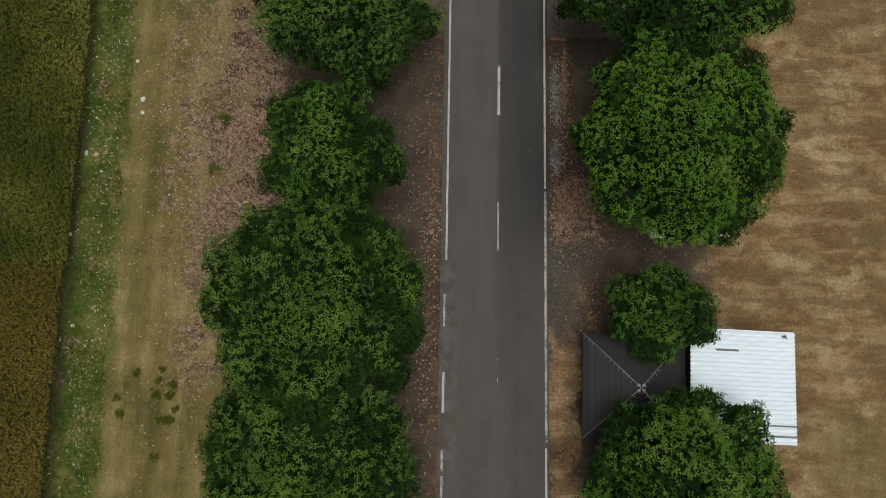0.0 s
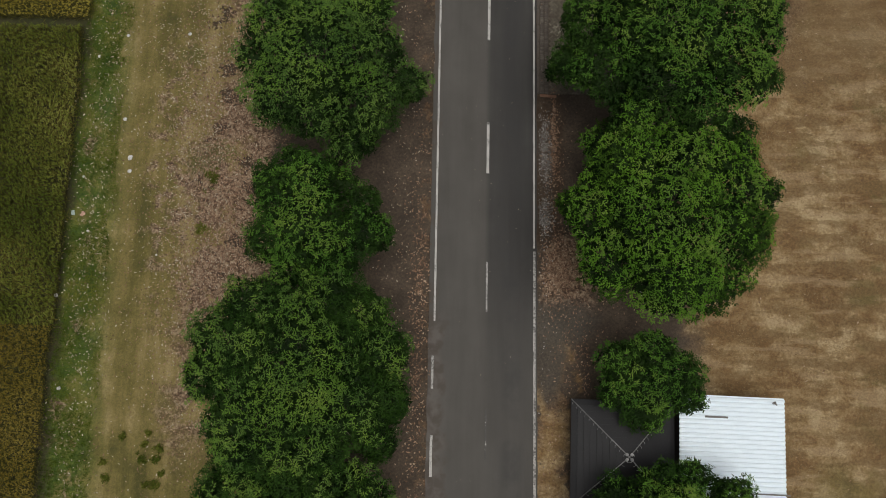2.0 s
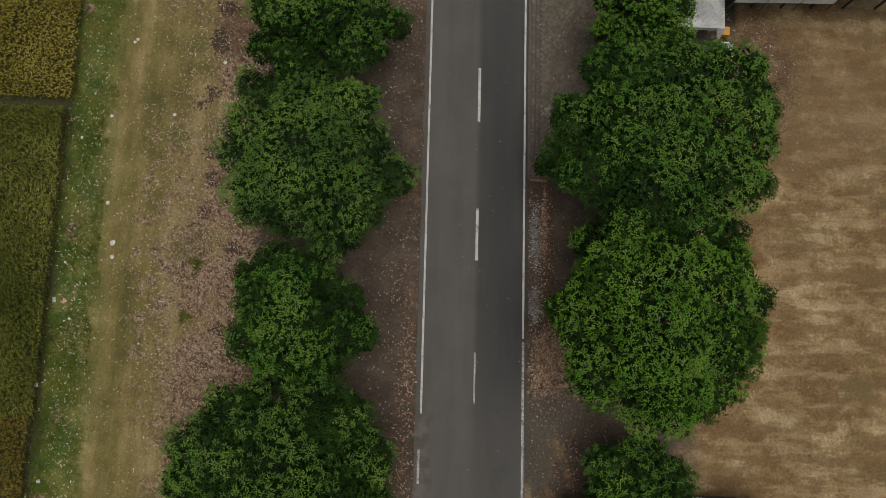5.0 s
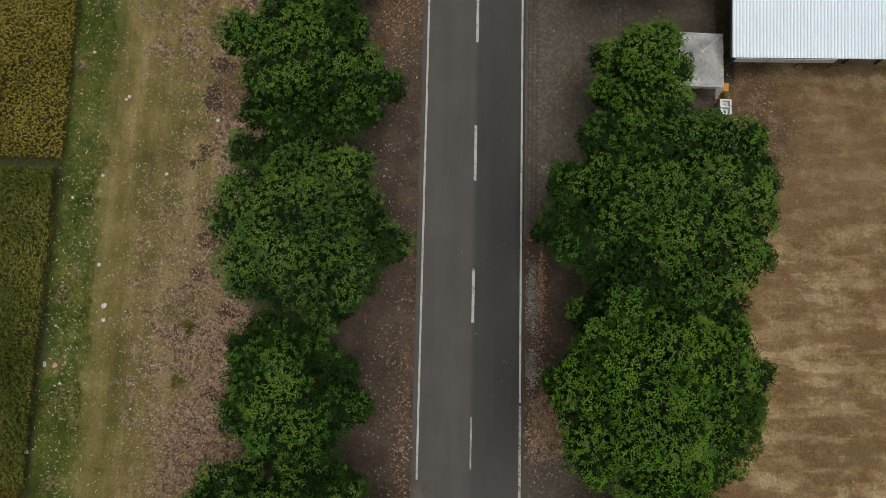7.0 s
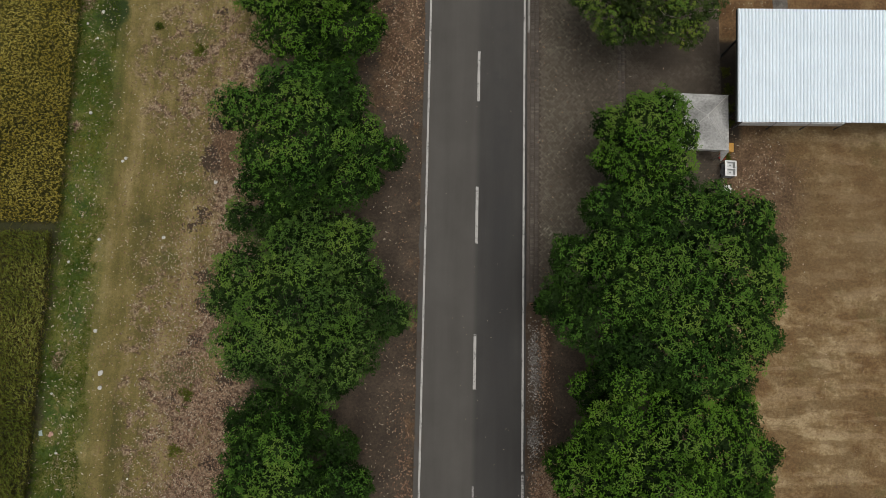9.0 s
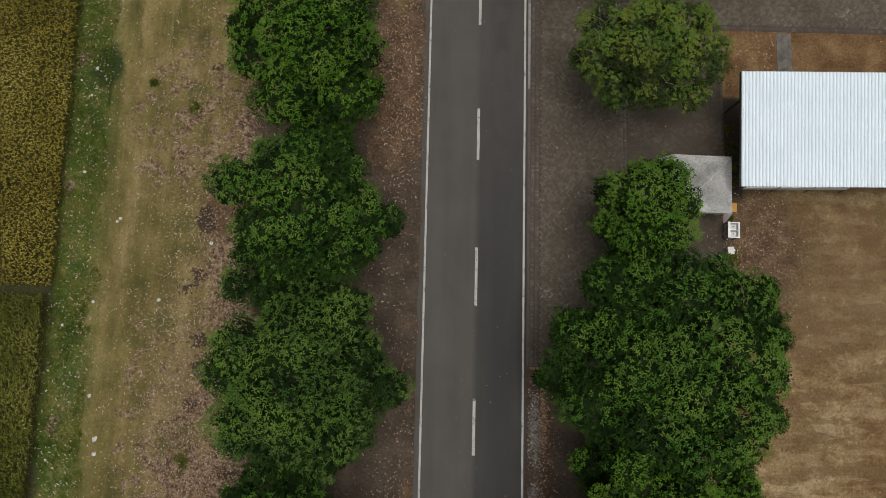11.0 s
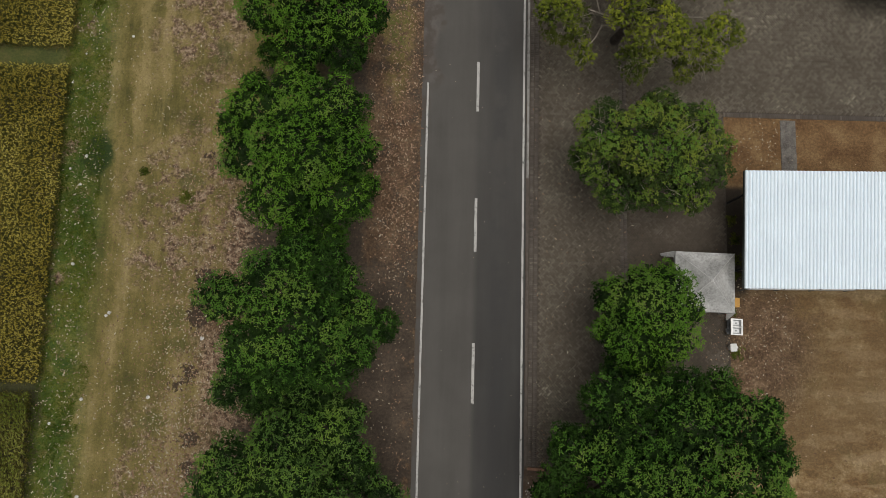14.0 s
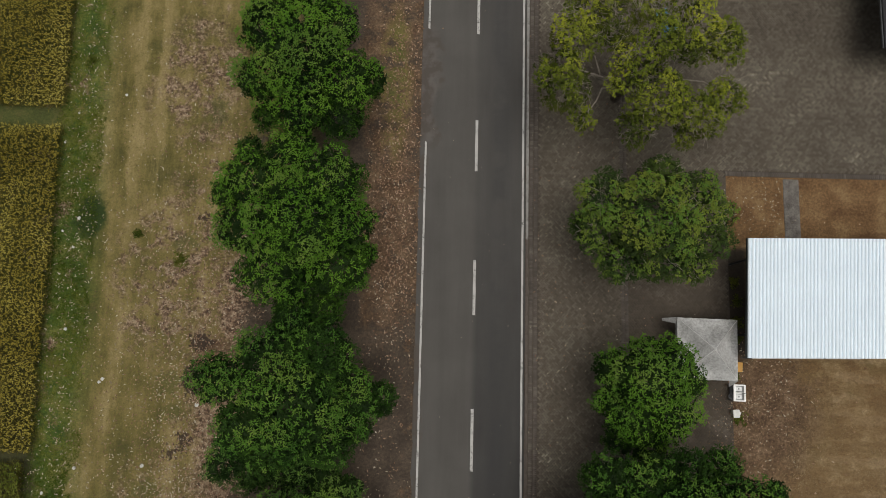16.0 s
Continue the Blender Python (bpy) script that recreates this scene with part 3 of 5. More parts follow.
def crown_sites(L, B, seed, rng, gap, young, lit, bare):
    """Where the leaf rosettes sit on billows and lobes, which way they face, and their kind: 0 inner, 1 mid, 2 lit, 3 young."""
    squash = np.array((1.0, 1.0, 0.85))
    pts, nrm, kind = [], [], []
    middle = float(np.average(L[:, 2], weights=L[:, 3] ** 2))
    shells = [(b, 1.0) for b in B] + [((*l[:3], l[3] * 0.84), 0.85) for l in L]
    for i, (ball, flat) in enumerate(shells):
        on_lobe = i >= len(B)
        centre, s = np.array(ball[:3]), ball[3]
        d = unit(rng.normal(size=(int(4 * np.pi * s * s * 2.2 / gap ** 2), 3)))
        d = d[d[:, 2] > -0.25]
        ripple = np.array([noise.noise(Vector(v) * 2.2 + Vector((seed * 7.3, i * 3.1, 0))) for v in d])
        depth = rng.triangular(-0.34, 0.02, 0.1, len(d))
        p = centre + d * np.array((1.0, 1.0, flat)) * (s * (1 + (0.0 if on_lobe else 0.16) * ripple) + depth)[:, None]
        keep = rng.uniform(size=len(p)) > bare * ((1.0 if on_lobe else 0.35) - 1.2 * ripple)
        near = np.linalg.norm(B[:, :3] - centre, axis=1) < s + B[:, 3]
        if not on_lobe:
            near[i] = False
        for q in B[near]:
            keep &= np.linalg.norm(p - q[:3], axis=1) > q[3] * 0.9
        for k, q in enumerate(L):
            if k + len(B) != i:
                keep &= np.linalg.norm((p - q[:3]) / squash, axis=1) > q[3] * 0.72
        p, d, depth = p[keep], d[keep], depth[keep]
        shell_tone = -0.35 if on_lobe else noise.noise(Vector(centre) * 0.5 + Vector((seed, 0, 9.0))) * 0.9 + rng.normal(scale=0.36)
        # light and shade put into leaf kind: lit high and outside, darker further in
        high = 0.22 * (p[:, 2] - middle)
        pick = 1 + (lit - 0.53 + high + 0.9 * shell_tone + 0.5 * (d[:, 2] - 0.55) + 1.4 * (depth + 0.06) + rng.normal(scale=0.18, size=len(p)) > 0).astype(np.int32)
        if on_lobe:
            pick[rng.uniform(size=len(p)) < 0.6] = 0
        # young leaves grow at the tips
        pick[(shell_tone + high + 0.5 * (d[:, 2] - 0.6) + 1.5 * depth + rng.normal(scale=0.2, size=len(p))) > 0.72 - young * 2.2] = 3
        pts.append(p), nrm.append(d), kind.append(pick)
    p, d, kind = np.concatenate(pts), np.concatenate(nrm), np.concatenate(kind)
    order = rng.permutation(len(p))
    order = order[spaced(p[order], gap)]
    return p[order], d[order], kind[order]


def tree(label, at, lobes, look_of, seed, leaf=0.168, slim=0.165, gap=0.208, bark=None, young=0.05, bare=0.0, per=8, lit=0.44, bump=1.0):
    """A tree: trunk, limbs into its lobes, and a crown of leaf rosettes over lobes given as x, y, z, radius.
    look_of: the materials of inner, mid, lit and young leaves. bare: how thin the crown is, with twigs of that bark showing."""
    rng = np.random.default_rng(seed)
    root = thing("tree", label, "tree", *at, group="roadside trees")
    here = Vector((*at, 0))
    L = np.array(lobes)
    fork = Vector((0, 0, max(1.4, float(L[:, 2].min()) * 0.45)))
    lean = Vector((rng.uniform(-0.2, 0.2), rng.uniform(-0.2, 0.2), 0))
    part("trunk", tube(bmesh.new(), [(0, 0, -0.1), (0, 0, 0.15), lean * 0.5 + fork * 0.5, lean + fork, lean * 1.3 + fork * 1.6],
                       [0.34, 0.26, 0.21, 0.19, 0.12], 10), M_BARK, root)
    for x, y, z, r in lobes:
        end = Vector((x, y, z)) - here
        start = lean + fork * rng.uniform(0.9, 1.25)
        bend = start.lerp(end, 0.45) + Vector((rng.uniform(-0.7, 0.7), rng.uniform(-0.7, 0.7), rng.uniform(0.0, 0.5)))
        bend2 = bend.lerp(end, 0.5) + Vector((rng.uniform(-0.4, 0.4), rng.uniform(-0.4, 0.4), rng.uniform(-0.1, 0.3))) * (0.5 + 0.5 * bare)
        limb = part("limb", tube(bmesh.new(), [start, bend, bend2, end + Vector((0, 0, 0.3 * r))], [0.11 - 0.05 * bare, 0.075 - 0.035 * bare, 0.05 - 0.02 * bare, 0.02], 6), bark or M_BARK, root)
        for _ in range(3 + int(bare * 13)):
            d = Vector((rng.normal(), rng.normal(), abs(rng.normal()) * 0.7 + 0.1)).normalized()
            s = bend2.lerp(end, rng.uniform(0.3, 1.0))
            e = end + Vector((d.x, d.y, d.z * 0.9)) * r * (rng.uniform(0.75, 0.95) + 0.3 * bare)
            part("twig", twig(s, e, rng, 0.03 - 0.013 * bare, 3 if bare else 1), bark or M_BARK, limb, "pale bare twig" if bare else "")
    B = billows(L, rng, bare, bump)
    p, d, kind = crown_sites(L, B, seed, rng, gap, young, lit, bare)
    axes = unit(0.45 * d + np.array((0, 0, 0.75)) + rng.normal(scale=0.26, size=d.shape))
    v, f = leaves(p - np.array(here), axes, per, leaf, leaf * slim, (-0.1, 0.38), rng)
    kind = np.repeat(kind, per * 2)
    # darker leaves under the outer ones and inside the lobes: shade as colour
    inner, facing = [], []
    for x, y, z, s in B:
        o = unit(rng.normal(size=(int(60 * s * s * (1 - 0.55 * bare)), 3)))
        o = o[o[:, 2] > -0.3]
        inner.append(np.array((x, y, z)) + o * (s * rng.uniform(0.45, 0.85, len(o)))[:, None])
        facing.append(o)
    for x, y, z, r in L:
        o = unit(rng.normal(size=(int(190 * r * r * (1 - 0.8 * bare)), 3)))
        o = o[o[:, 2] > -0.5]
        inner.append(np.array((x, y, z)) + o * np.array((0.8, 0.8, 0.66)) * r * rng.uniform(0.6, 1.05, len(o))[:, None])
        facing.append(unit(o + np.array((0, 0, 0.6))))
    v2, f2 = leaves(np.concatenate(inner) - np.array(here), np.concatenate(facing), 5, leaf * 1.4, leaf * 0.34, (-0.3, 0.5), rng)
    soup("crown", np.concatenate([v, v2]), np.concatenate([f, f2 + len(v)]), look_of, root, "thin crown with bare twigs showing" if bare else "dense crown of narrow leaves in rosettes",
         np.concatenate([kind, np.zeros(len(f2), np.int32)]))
    return root


# ---- ground, road and road markings ----
bm = bmesh.new()
bmesh.ops.create_grid(bm, x_segments=8, y_segments=8, size=1500.0)
tagged(part("ground", bm, M_GROUND), "level ground of dry grass, bare soil and leaf litter", "ground", kind="structure")


def ribbon(x_west, x_east, y0, y1, z0, z1, wobble, pitch=0.5, seed=1.0):
    """A long slab with frayed sides."""
    bm = bmesh.new()
    ys = [y0 + (y1 - y0) * i / max(1, round((y1 - y0) / pitch)) for i in range(round((y1 - y0) / pitch) + 1)]
    rows = []
    for yy in ys:
        a = x_west + wobble * noise.noise((yy * 0.9, seed, 0)) + wobble * 0.6 * noise.noise((yy * 3.1, seed, 5))
        b = x_east + wobble * noise.noise((yy * 0.9, seed, 20)) + wobble * 0.6 * noise.noise((yy * 3.1, seed, 25))
        rows.append([bm.verts.new(c) for c in ((a - 0.02, yy, z0), (a, yy, z1), (b, yy, z1), (b + 0.02, yy, z0))])
    for a, b in zip(rows, rows[1:]):
        for k in range(3):
            bm.faces.new((a[k], a[k + 1], b[k + 1], b[k]))
    return bm


road = tagged(part("road", ribbon(-3.03, 2.66, -70, 120, -0.03, 0.03, 0.07), M_ASPHALT), "worn grey two-lane asphalt road", "road", kind="structure")
ZL = 0.034


def stripe(x, width, y0, y1, material, wobble=0.0, seed=2.0):
    tagged(part("road_marking", ribbon(x - width / 2, x + width / 2, y0, y1, 0.028, ZL, wobble, 0.4, seed), material), "worn white painted line on asphalt", "road marking", "road lines", "structure")


stripe(2.51, 0.08, -40, -3.6, M_LINE, 0.012, 3)
stripe(2.52, 0.1, -3.3, 9.8, M_LINE_WORN, 0.012, 4)
stripe(2.51, 0.08, 9.95, 80, M_LINE, 0.01, 5)
stripe(-2.73, 0.08, 6.0, 38.8, M_LINE, 0.012, 6)
stripe(-2.70, 0.08, 45.2, 80, M_LINE, 0.012, 7)
stripe(-2.79, 0.1, 2.5, 4.2, M_LINE_WORN, 0.02, 8)
stripe(-2.78, 0.1, -1.9, 0.15, M_LINE, 0.02, 9)
stripe(-2.79, 0.1, -4.8, -3.7, M_LINE_WORN, 0.02, 10)
stripe(-2.79, 0.1, -16, -5.0, M_LINE_WORN, 0.02, 11)
for k, (y0, y1, mt, w) in enumerate(((44.95, 47.85, M_LINE, 0.12), (37.23, 40.05, M_LINE, 0.12), (29.55, 32.42, M_LINE, 0.12), (21.65, 24.76, M_LINE, 0.12),
                                    (14.02, 16.87, M_LINE, 0.12), (6.53, 9.17, M_LINE_WORN, 0.065), (-1.0, 1.52, M_LINE_FADED, 0.06), (-8.7, -6.0, M_LINE_FADED, 0.08),
                                    (52.6, 55.5, M_LINE, 0.12))):
    stripe(0.0, w, y0, y1, mt, 0.008, 20 + k)

# ---- crop field ----
def strokes(points, ways, length, width, rng):
    """Single narrow drooping blades or ears, each along its own way. Returns verts and triangles."""
    n = len(points)
    size = (length * rng.uniform(0.7, 1.25, n))[:, None]
    side = unit(np.cross(ways, np.array((0, 0, 1.0)) + rng.normal(scale=0.3, size=(n, 3)))) * (width * rng.uniform(0.75, 1.25, n))[:, None]
    up = np.array((0, 0, 1.0)) * size * 0.12
    v = np.stack([points, points + 0.55 * size * ways + side + up, points + size * ways - up * 0.6, points + 0.55 * size * ways - side + up], axis=1).reshape(-1, 3)
    base = np.arange(0, len(v), 4)[:, None]
    return v, np.concatenate([base + np.array([0, 1, 2]), base + np.array([0, 2, 3])], axis=1).reshape(-1, 3)


def crop(label, ear, blade, x0, x1, y0, y1, seed, height, lean, ear_length=0.165, ears=4, stray=0.65):
    """Hills of a cereal in rows: drooping ears that lean one way above darker upright blades."""
    rng = np.random.default_rng(seed)
    gx, gy = np.meshgrid(np.arange(x0, x1, 0.16), np.arange(y0, y1, 0.17))
    p = np.stack([gx.ravel(), gy.ravel(), np.zeros(gx.size)], axis=1)
    p[:, :2] += rng.normal(scale=0.035, size=(len(p), 2))
    p[:, 0] += np.array([0.1 * noise.noise((q * 1.3, seed, 0)) for q in p[:, 1]])
    p = p[rng.uniform(size=len(p)) > 0.04]
    n = len(p)
    swell = np.array([noise.noise((a * 0.45, b * 0.45, seed)) for a, b, _ in p])
    h = height * (rng.uniform(0.8, 1.08, n) + 0.2 * swell)
    drift = lean + 0.9 * np.array([noise.noise((a * 0.5, b * 0.5, seed + 5)) for a, b, _ in p])
    heads, ways = [], []
    for _ in range(ears):
        a = drift + rng.normal(scale=stray, size=n)
        e = rng.uniform(-0.1, 0.5, n)
        heads.append(p + np.stack([rng.normal(scale=0.05, size=n), rng.normal(scale=0.05, size=n), h * rng.uniform(0.78, 1.0, n)], axis=1))
        ways.append(np.stack([np.cos(a) * np.cos(e), np.sin(a) * np.cos(e), np.sin(e)], axis=1))
    heads, ways = np.concatenate(heads), np.concatenate(ways)
    v1, f1 = strokes(heads - ways * ear_length * 0.3, ways, ear_length, 0.022, rng)
    up = unit(np.array((0.0, 0.0, 1.0)) + rng.normal(scale=0.15, size=p.shape))
    v2, f2 = leaves(p + np.stack([np.zeros(n), np.zeros(n), h * 0.2], axis=1), up, 6, height * 0.6, 0.02, (0.7, 1.35), rng)
    ob = soup("crop_field", np.concatenate([v1, v2]), np.concatenate([f1, f2 + len(v1)]), [ear, blade], slots=np.repeat((0, 1), (len(f1), len(f2))))
    return tagged(ob, label, "crop", "crop plots", "stuff")


crop("plot of ripening yellow-green cereal crop", M_CROP, M_BLADE, -28, -22.05, 40.2, 50, 31, 0.75, -0.3)
crop("plot of ripening yellow-green cereal crop", M_CROP, M_BLADE, -28, -22.08, 22.3, 39.1, 32, 0.75, -0.3)
crop("plot of greener cereal crop beside the lawn", M_CROP_GREEN, M_BLADE, -28, -22.35, 5.5, 21.8, 33, 0.75, -0.9, 0.19, 4, 0.45)
crop("plot of ripening yellow-green cereal crop", M_CROP_OLIVE, M_BLADE, -28, -22.5, -10, 5.4, 34, 0.75, -0.5)

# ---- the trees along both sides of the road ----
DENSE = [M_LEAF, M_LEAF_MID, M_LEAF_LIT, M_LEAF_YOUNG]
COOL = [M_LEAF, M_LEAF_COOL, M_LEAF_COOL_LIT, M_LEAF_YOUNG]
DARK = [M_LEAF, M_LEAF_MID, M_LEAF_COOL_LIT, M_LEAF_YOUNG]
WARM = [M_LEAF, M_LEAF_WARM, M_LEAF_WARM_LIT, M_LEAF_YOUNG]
tree("broad dark green tree with dense rounded crown", (-8.7, -4.3), [(-8.4, -3.2, 5.2, 2.59), (-11.2, -2.6, 4.1, 2.32), (-6.5, -2.6, 4.0, 2.09), (-11.7, -4.6, 3.8, 1.98), (-8.2, -5.6, 4.4, 2.89), (-5.9, -4.6, 3.5, 2.0), (-7.9, -1.8, 4.9, 1.68), (-10.5, -6.5, 3.8, 2.23), (-6.4, -6.8, 3.5, 2.0), (-12.7, -3.3, 3.4, 1.14)], DARK, 1, leaf=0.195, slim=0.125, gap=0.228, per=9, young=0.07, lit=0.32)
tree("broad dark green tree with dense rounded crown", (-8.7, 3.3), [(-8.8, 3.9, 6.1, 2.96), (-11.7, 4.5, 5.7, 1.87), (-13.0, 3.0, 4.5, 1.22), (-10.6, 6.0, 5.5, 1.77), (-7.6, 6.1, 5.4, 1.77), (-6.2, 6.1, 4.1, 1.36), (-5.4, 4.2, 4.5, 1.7), (-6.2, 2.1, 5.5, 2.0), (-10.2, 1.3, 5.9, 2.31), (-4.8, 2.0, 3.8, 1.13), (-8.0, 0.6, 5.1, 1.91), (-11.5, 0.6, 4.8, 1.45), (-5.3, 0.1, 3.0, 1.02)], DARK, 2, leaf=0.195, slim=0.125, gap=0.228, per=9, young=0.07, lit=0.32)
tree("small dark green tree with a lopsided crown", (-8.5, 10.0), [(-8.6, 11.7, 6.0, 1.45), (-9.9, 11.1, 5.3, 1.43), (-10.6, 9.5, 4.3, 1.28), (-8.5, 9.6, 5.6, 1.88), (-6.3, 10.0, 4.5, 1.42), (-7.9, 8.5, 4.0, 1.73), (-5.6, 9.8, 3.7, 0.86), (-10.7, 12.3, 4.2, 0.99), (-9.6, 8.3, 3.6, 1.13), (-6.2, 11.5, 4.1, 0.87), (-9.8, 13.1, 3.4, 1.25), (-8.3, 12.9, 3.2, 1.10), (-7.3, 12.1, 4.0, 0.95)], DENSE, 3)
tree("broad dark green tree with pale leaf tips", (-8.1, 18.3), [(-8.2, 17.7, 6.1, 2.52), (-10.6, 19.2, 6.2, 1.39), (-6.6, 20.5, 4.7, 1.46), (-8.5, 20.2, 5.7, 1.41), (-11.5, 17.9, 5.4, 1.0), (-10.2, 16.0, 5.9, 1.52), (-8.9, 15.4, 5.3, 1.43), (-6.5, 16.2, 4.5, 1.94), (-7.0, 14.8, 3.6, 1.5), (-4.3, 17.5, 3.7, 1.1), (-5.6, 19.0, 4.1, 1.24), (-11.7, 22.2, 3.1, 0.9), (-5.7, 21.4, 4.2, 0.74), (-8.5, 22.2, 3.3, 1.27), (-10.2, 22.1, 3.2, 1.15), (-6.9, 21.7, 3.4, 0.85)], COOL, 4, young=0.04, lit=0.55)
tree("broad mid-green tree with a bumpy crown", (-8.0, 25.4), [(-9.1, 26.9, 6.8, 1.59), (-11.0, 26.3, 7.2, 1.12), (-7.0, 27.3, 5.8, 1.64), (-8.0, 25.1, 6.6, 2.04), (-9.9, 24.6, 6.8, 1.25), (-6.0, 25.6, 4.6, 1.58), (-4.5, 25.4, 3.7, 0.88), (-6.8, 24.0, 4.4, 1.59), (-9.3, 23.6, 4.7, 1.46), (-10.7, 23.6, 4.6, 0.98), (-5.6, 24.2, 3.7, 0.92), (-8.6, 28.7, 4.6, 0.98)], DENSE, 5)
tree("round green tree beside leaf litter", (-8.4, 33.2), [(-8.2, 33.3, 6.4, 2.05), (-10.4, 35.2, 6.0, 1.35), (-6.9, 35.3, 5.7, 1.53), (-11.1, 33.1, 4.7, 1.26), (-6.2, 33.4, 5.3, 1.43), (-9.4, 31.3, 5.0, 1.68), (-6.7, 31.4, 4.4, 1.59), (-8.1, 30.7, 3.8, 1.13), (-5.6, 32.1, 3.3, 0.76), (-9.3, 36.4, 4.5, 1.22), (-11.9, 34.8, 4.3, 0.87), (-11.3, 37.3, 3.3, 0.64), (-8.9, 37.4, 3.8, 1.0), (-8.7, 29.5, 3.6, 1.06), (-7.3, 29.5, 3.6, 1.01)], WARM, 6, young=0.08, lit=0.6)
tree("bright green tree with a compact crown", (-8.4, 41.3), [(-8.4, 40.9, 6.1, 1.96), (-10.2, 42.6, 5.3, 1.43), (-7.1, 42.7, 5.3, 1.31), (-10.5, 40.3, 4.8, 1.33), (-6.7, 40.3, 5.0, 1.56), (-5.5, 40.5, 4.2, 0.99), (-8.6, 39.1, 4.5, 1.47), (-6.8, 38.8, 3.9, 1.24), (-10.2, 44.1, 4.5, 1.22), (-8.1, 44.7, 4.7, 1.46), (-10.5, 39.0, 3.3, 0.76)], WARM, 7, young=0.03, lit=0.68)
tree("broad dark green tree overhanging two roofs", (7.8, -4.7), [(7.5, -3.6, 5.6, 2.56), (5.8, -2.4, 4.5, 1.47), (7.6, -1.4, 4.6, 1.1), (9.1, -1.1, 4.3, 0.87), (10.6, -2.0, 4.8, 1.21), (5.1, -4.1, 4.3, 1.47), (10.4, -4.2, 4.7, 1.81), (7.2, -5.3, 5.0, 2.61), (4.7, -5.2, 3.8, 1.13), (11.0, -5.7, 4.4, 1.71), (6.2, -6.9, 4.3, 1.95), (9.2, -6.9, 4.3, 1.95)], DENSE, 8, leaf=0.195, slim=0.13, gap=0.22, per=9, young=0.03, lit=0.5)
tree("small round tree between two roofs", (7.6, 3.2), [(7.5, 3.2, 3.9, 1.49), (6.3, 4.0, 3.4, 1.22), (8.7, 3.5, 3.4, 1.31), (9.4, 2.5, 3.0, 0.97), (7.4, 1.9, 3.1, 1.15), (6.1, 2.7, 3.0, 1.02), (7.8, 4.6, 3.2, 1.07)], DENSE, 9, leaf=0.195, slim=0.13, gap=0.22, per=9, young=0.05, lit=0.6)
tree("large tall mid-green tree with dense crown", (7.5, 10.2), [(7.0, 10.3, 7.7, 2.6), (5.6, 12.5, 7.3, 1.67), (8.1, 12.8, 7.4, 1.67), (10.0, 12.0, 6.9, 1.69), (12.2, 11.8, 6.1, 0.84), (4.4, 10.6, 6.2, 1.5), (3.6, 11.2, 5.3, 0.82), (10.6, 9.6, 6.4, 1.61), (5.1, 8.6, 6.2, 1.64), (7.5, 7.8, 7.0, 2.02), (10.3, 8.0, 5.7, 1.29), (7.8, 7.4, 5.4, 1.14), (10.0, 7.2, 4.6, 1.1), (6.0, 14.6, 7.3, 0.79), (4.8, 12.2, 6.7, 1.25), (11.2, 13.3, 5.6, 1.15), (11.7, 10.4, 5.4, 1.20), (5.4, 14.3, 4.4, 1.25), (8.8, 14.3, 4.6, 1.30)], WARM, 10, lit=0.55)
tree("large tall dark green tree with dense crown", (7.8, 19.0), [(7.4, 19.1, 7.4, 2.63), (5.8, 20.6, 6.7, 1.48), (8.5, 21.4, 7.6, 1.54), (10.7, 21.7, 7.6, 1.33), (10.6, 19.3, 8.1, 1.63), (11.9, 18.6, 7.7, 0.89), (4.3, 20.1, 5.4, 1.43), (3.6, 18.3, 4.9, 1.09), (5.0, 17.3, 6.6, 1.71), (7.6, 16.7, 7.5, 2.09), (10.5, 16.8, 7.7, 1.65), (6.4, 15.4, 6.1, 1.39), (9.0, 15.1, 7.1, 1.35), (12.0, 16.9, 7.1, 0.79), (5.3, 22.4, 6.0, 1.05), (12.0, 22.2, 7.4, 0.63), (2.9, 18.1, 4.0, 0.45), (7.5, 22.3, 6.3, 1.39), (8.7, 22.9, 6.6, 1.03), (6.0, 22.4, 6.0, 1.05), (6.4, 18.3, 7.9, 1.31), (9.1, 17.8, 8.3, 1.3), (11.7, 20.9, 7.4, 1.01), (12.2, 20.1, 7.3, 0.85), (12.0, 17.6, 6.3, 0.85), (11.2, 14.8, 5.4, 1.00), (10.4, 22.7, 5.6, 1.10)], DENSE, 11)
tree("small bright green tree beside a canopy tent", (7.8, 26.0), [(7.5, 26.6, 5.2, 1.55), (6.3, 27.0, 4.0, 1.04), (8.6, 27.4, 5.1, 1.15), (9.6, 26.5, 4.3, 0.94), (7.0, 25.1, 4.1, 1.36), (8.9, 25.2, 4.1, 1.24), (6.2, 25.5, 3.5, 0.76), (8.0, 24.4, 3.6, 1.01), (8.1, 23.6, 3.2, 1.05), (6.8, 23.8, 3.0, 0.85), (7.7, 27.9, 4.4, 0.75)], WARM, 12, young=0.1, lit=0.75)
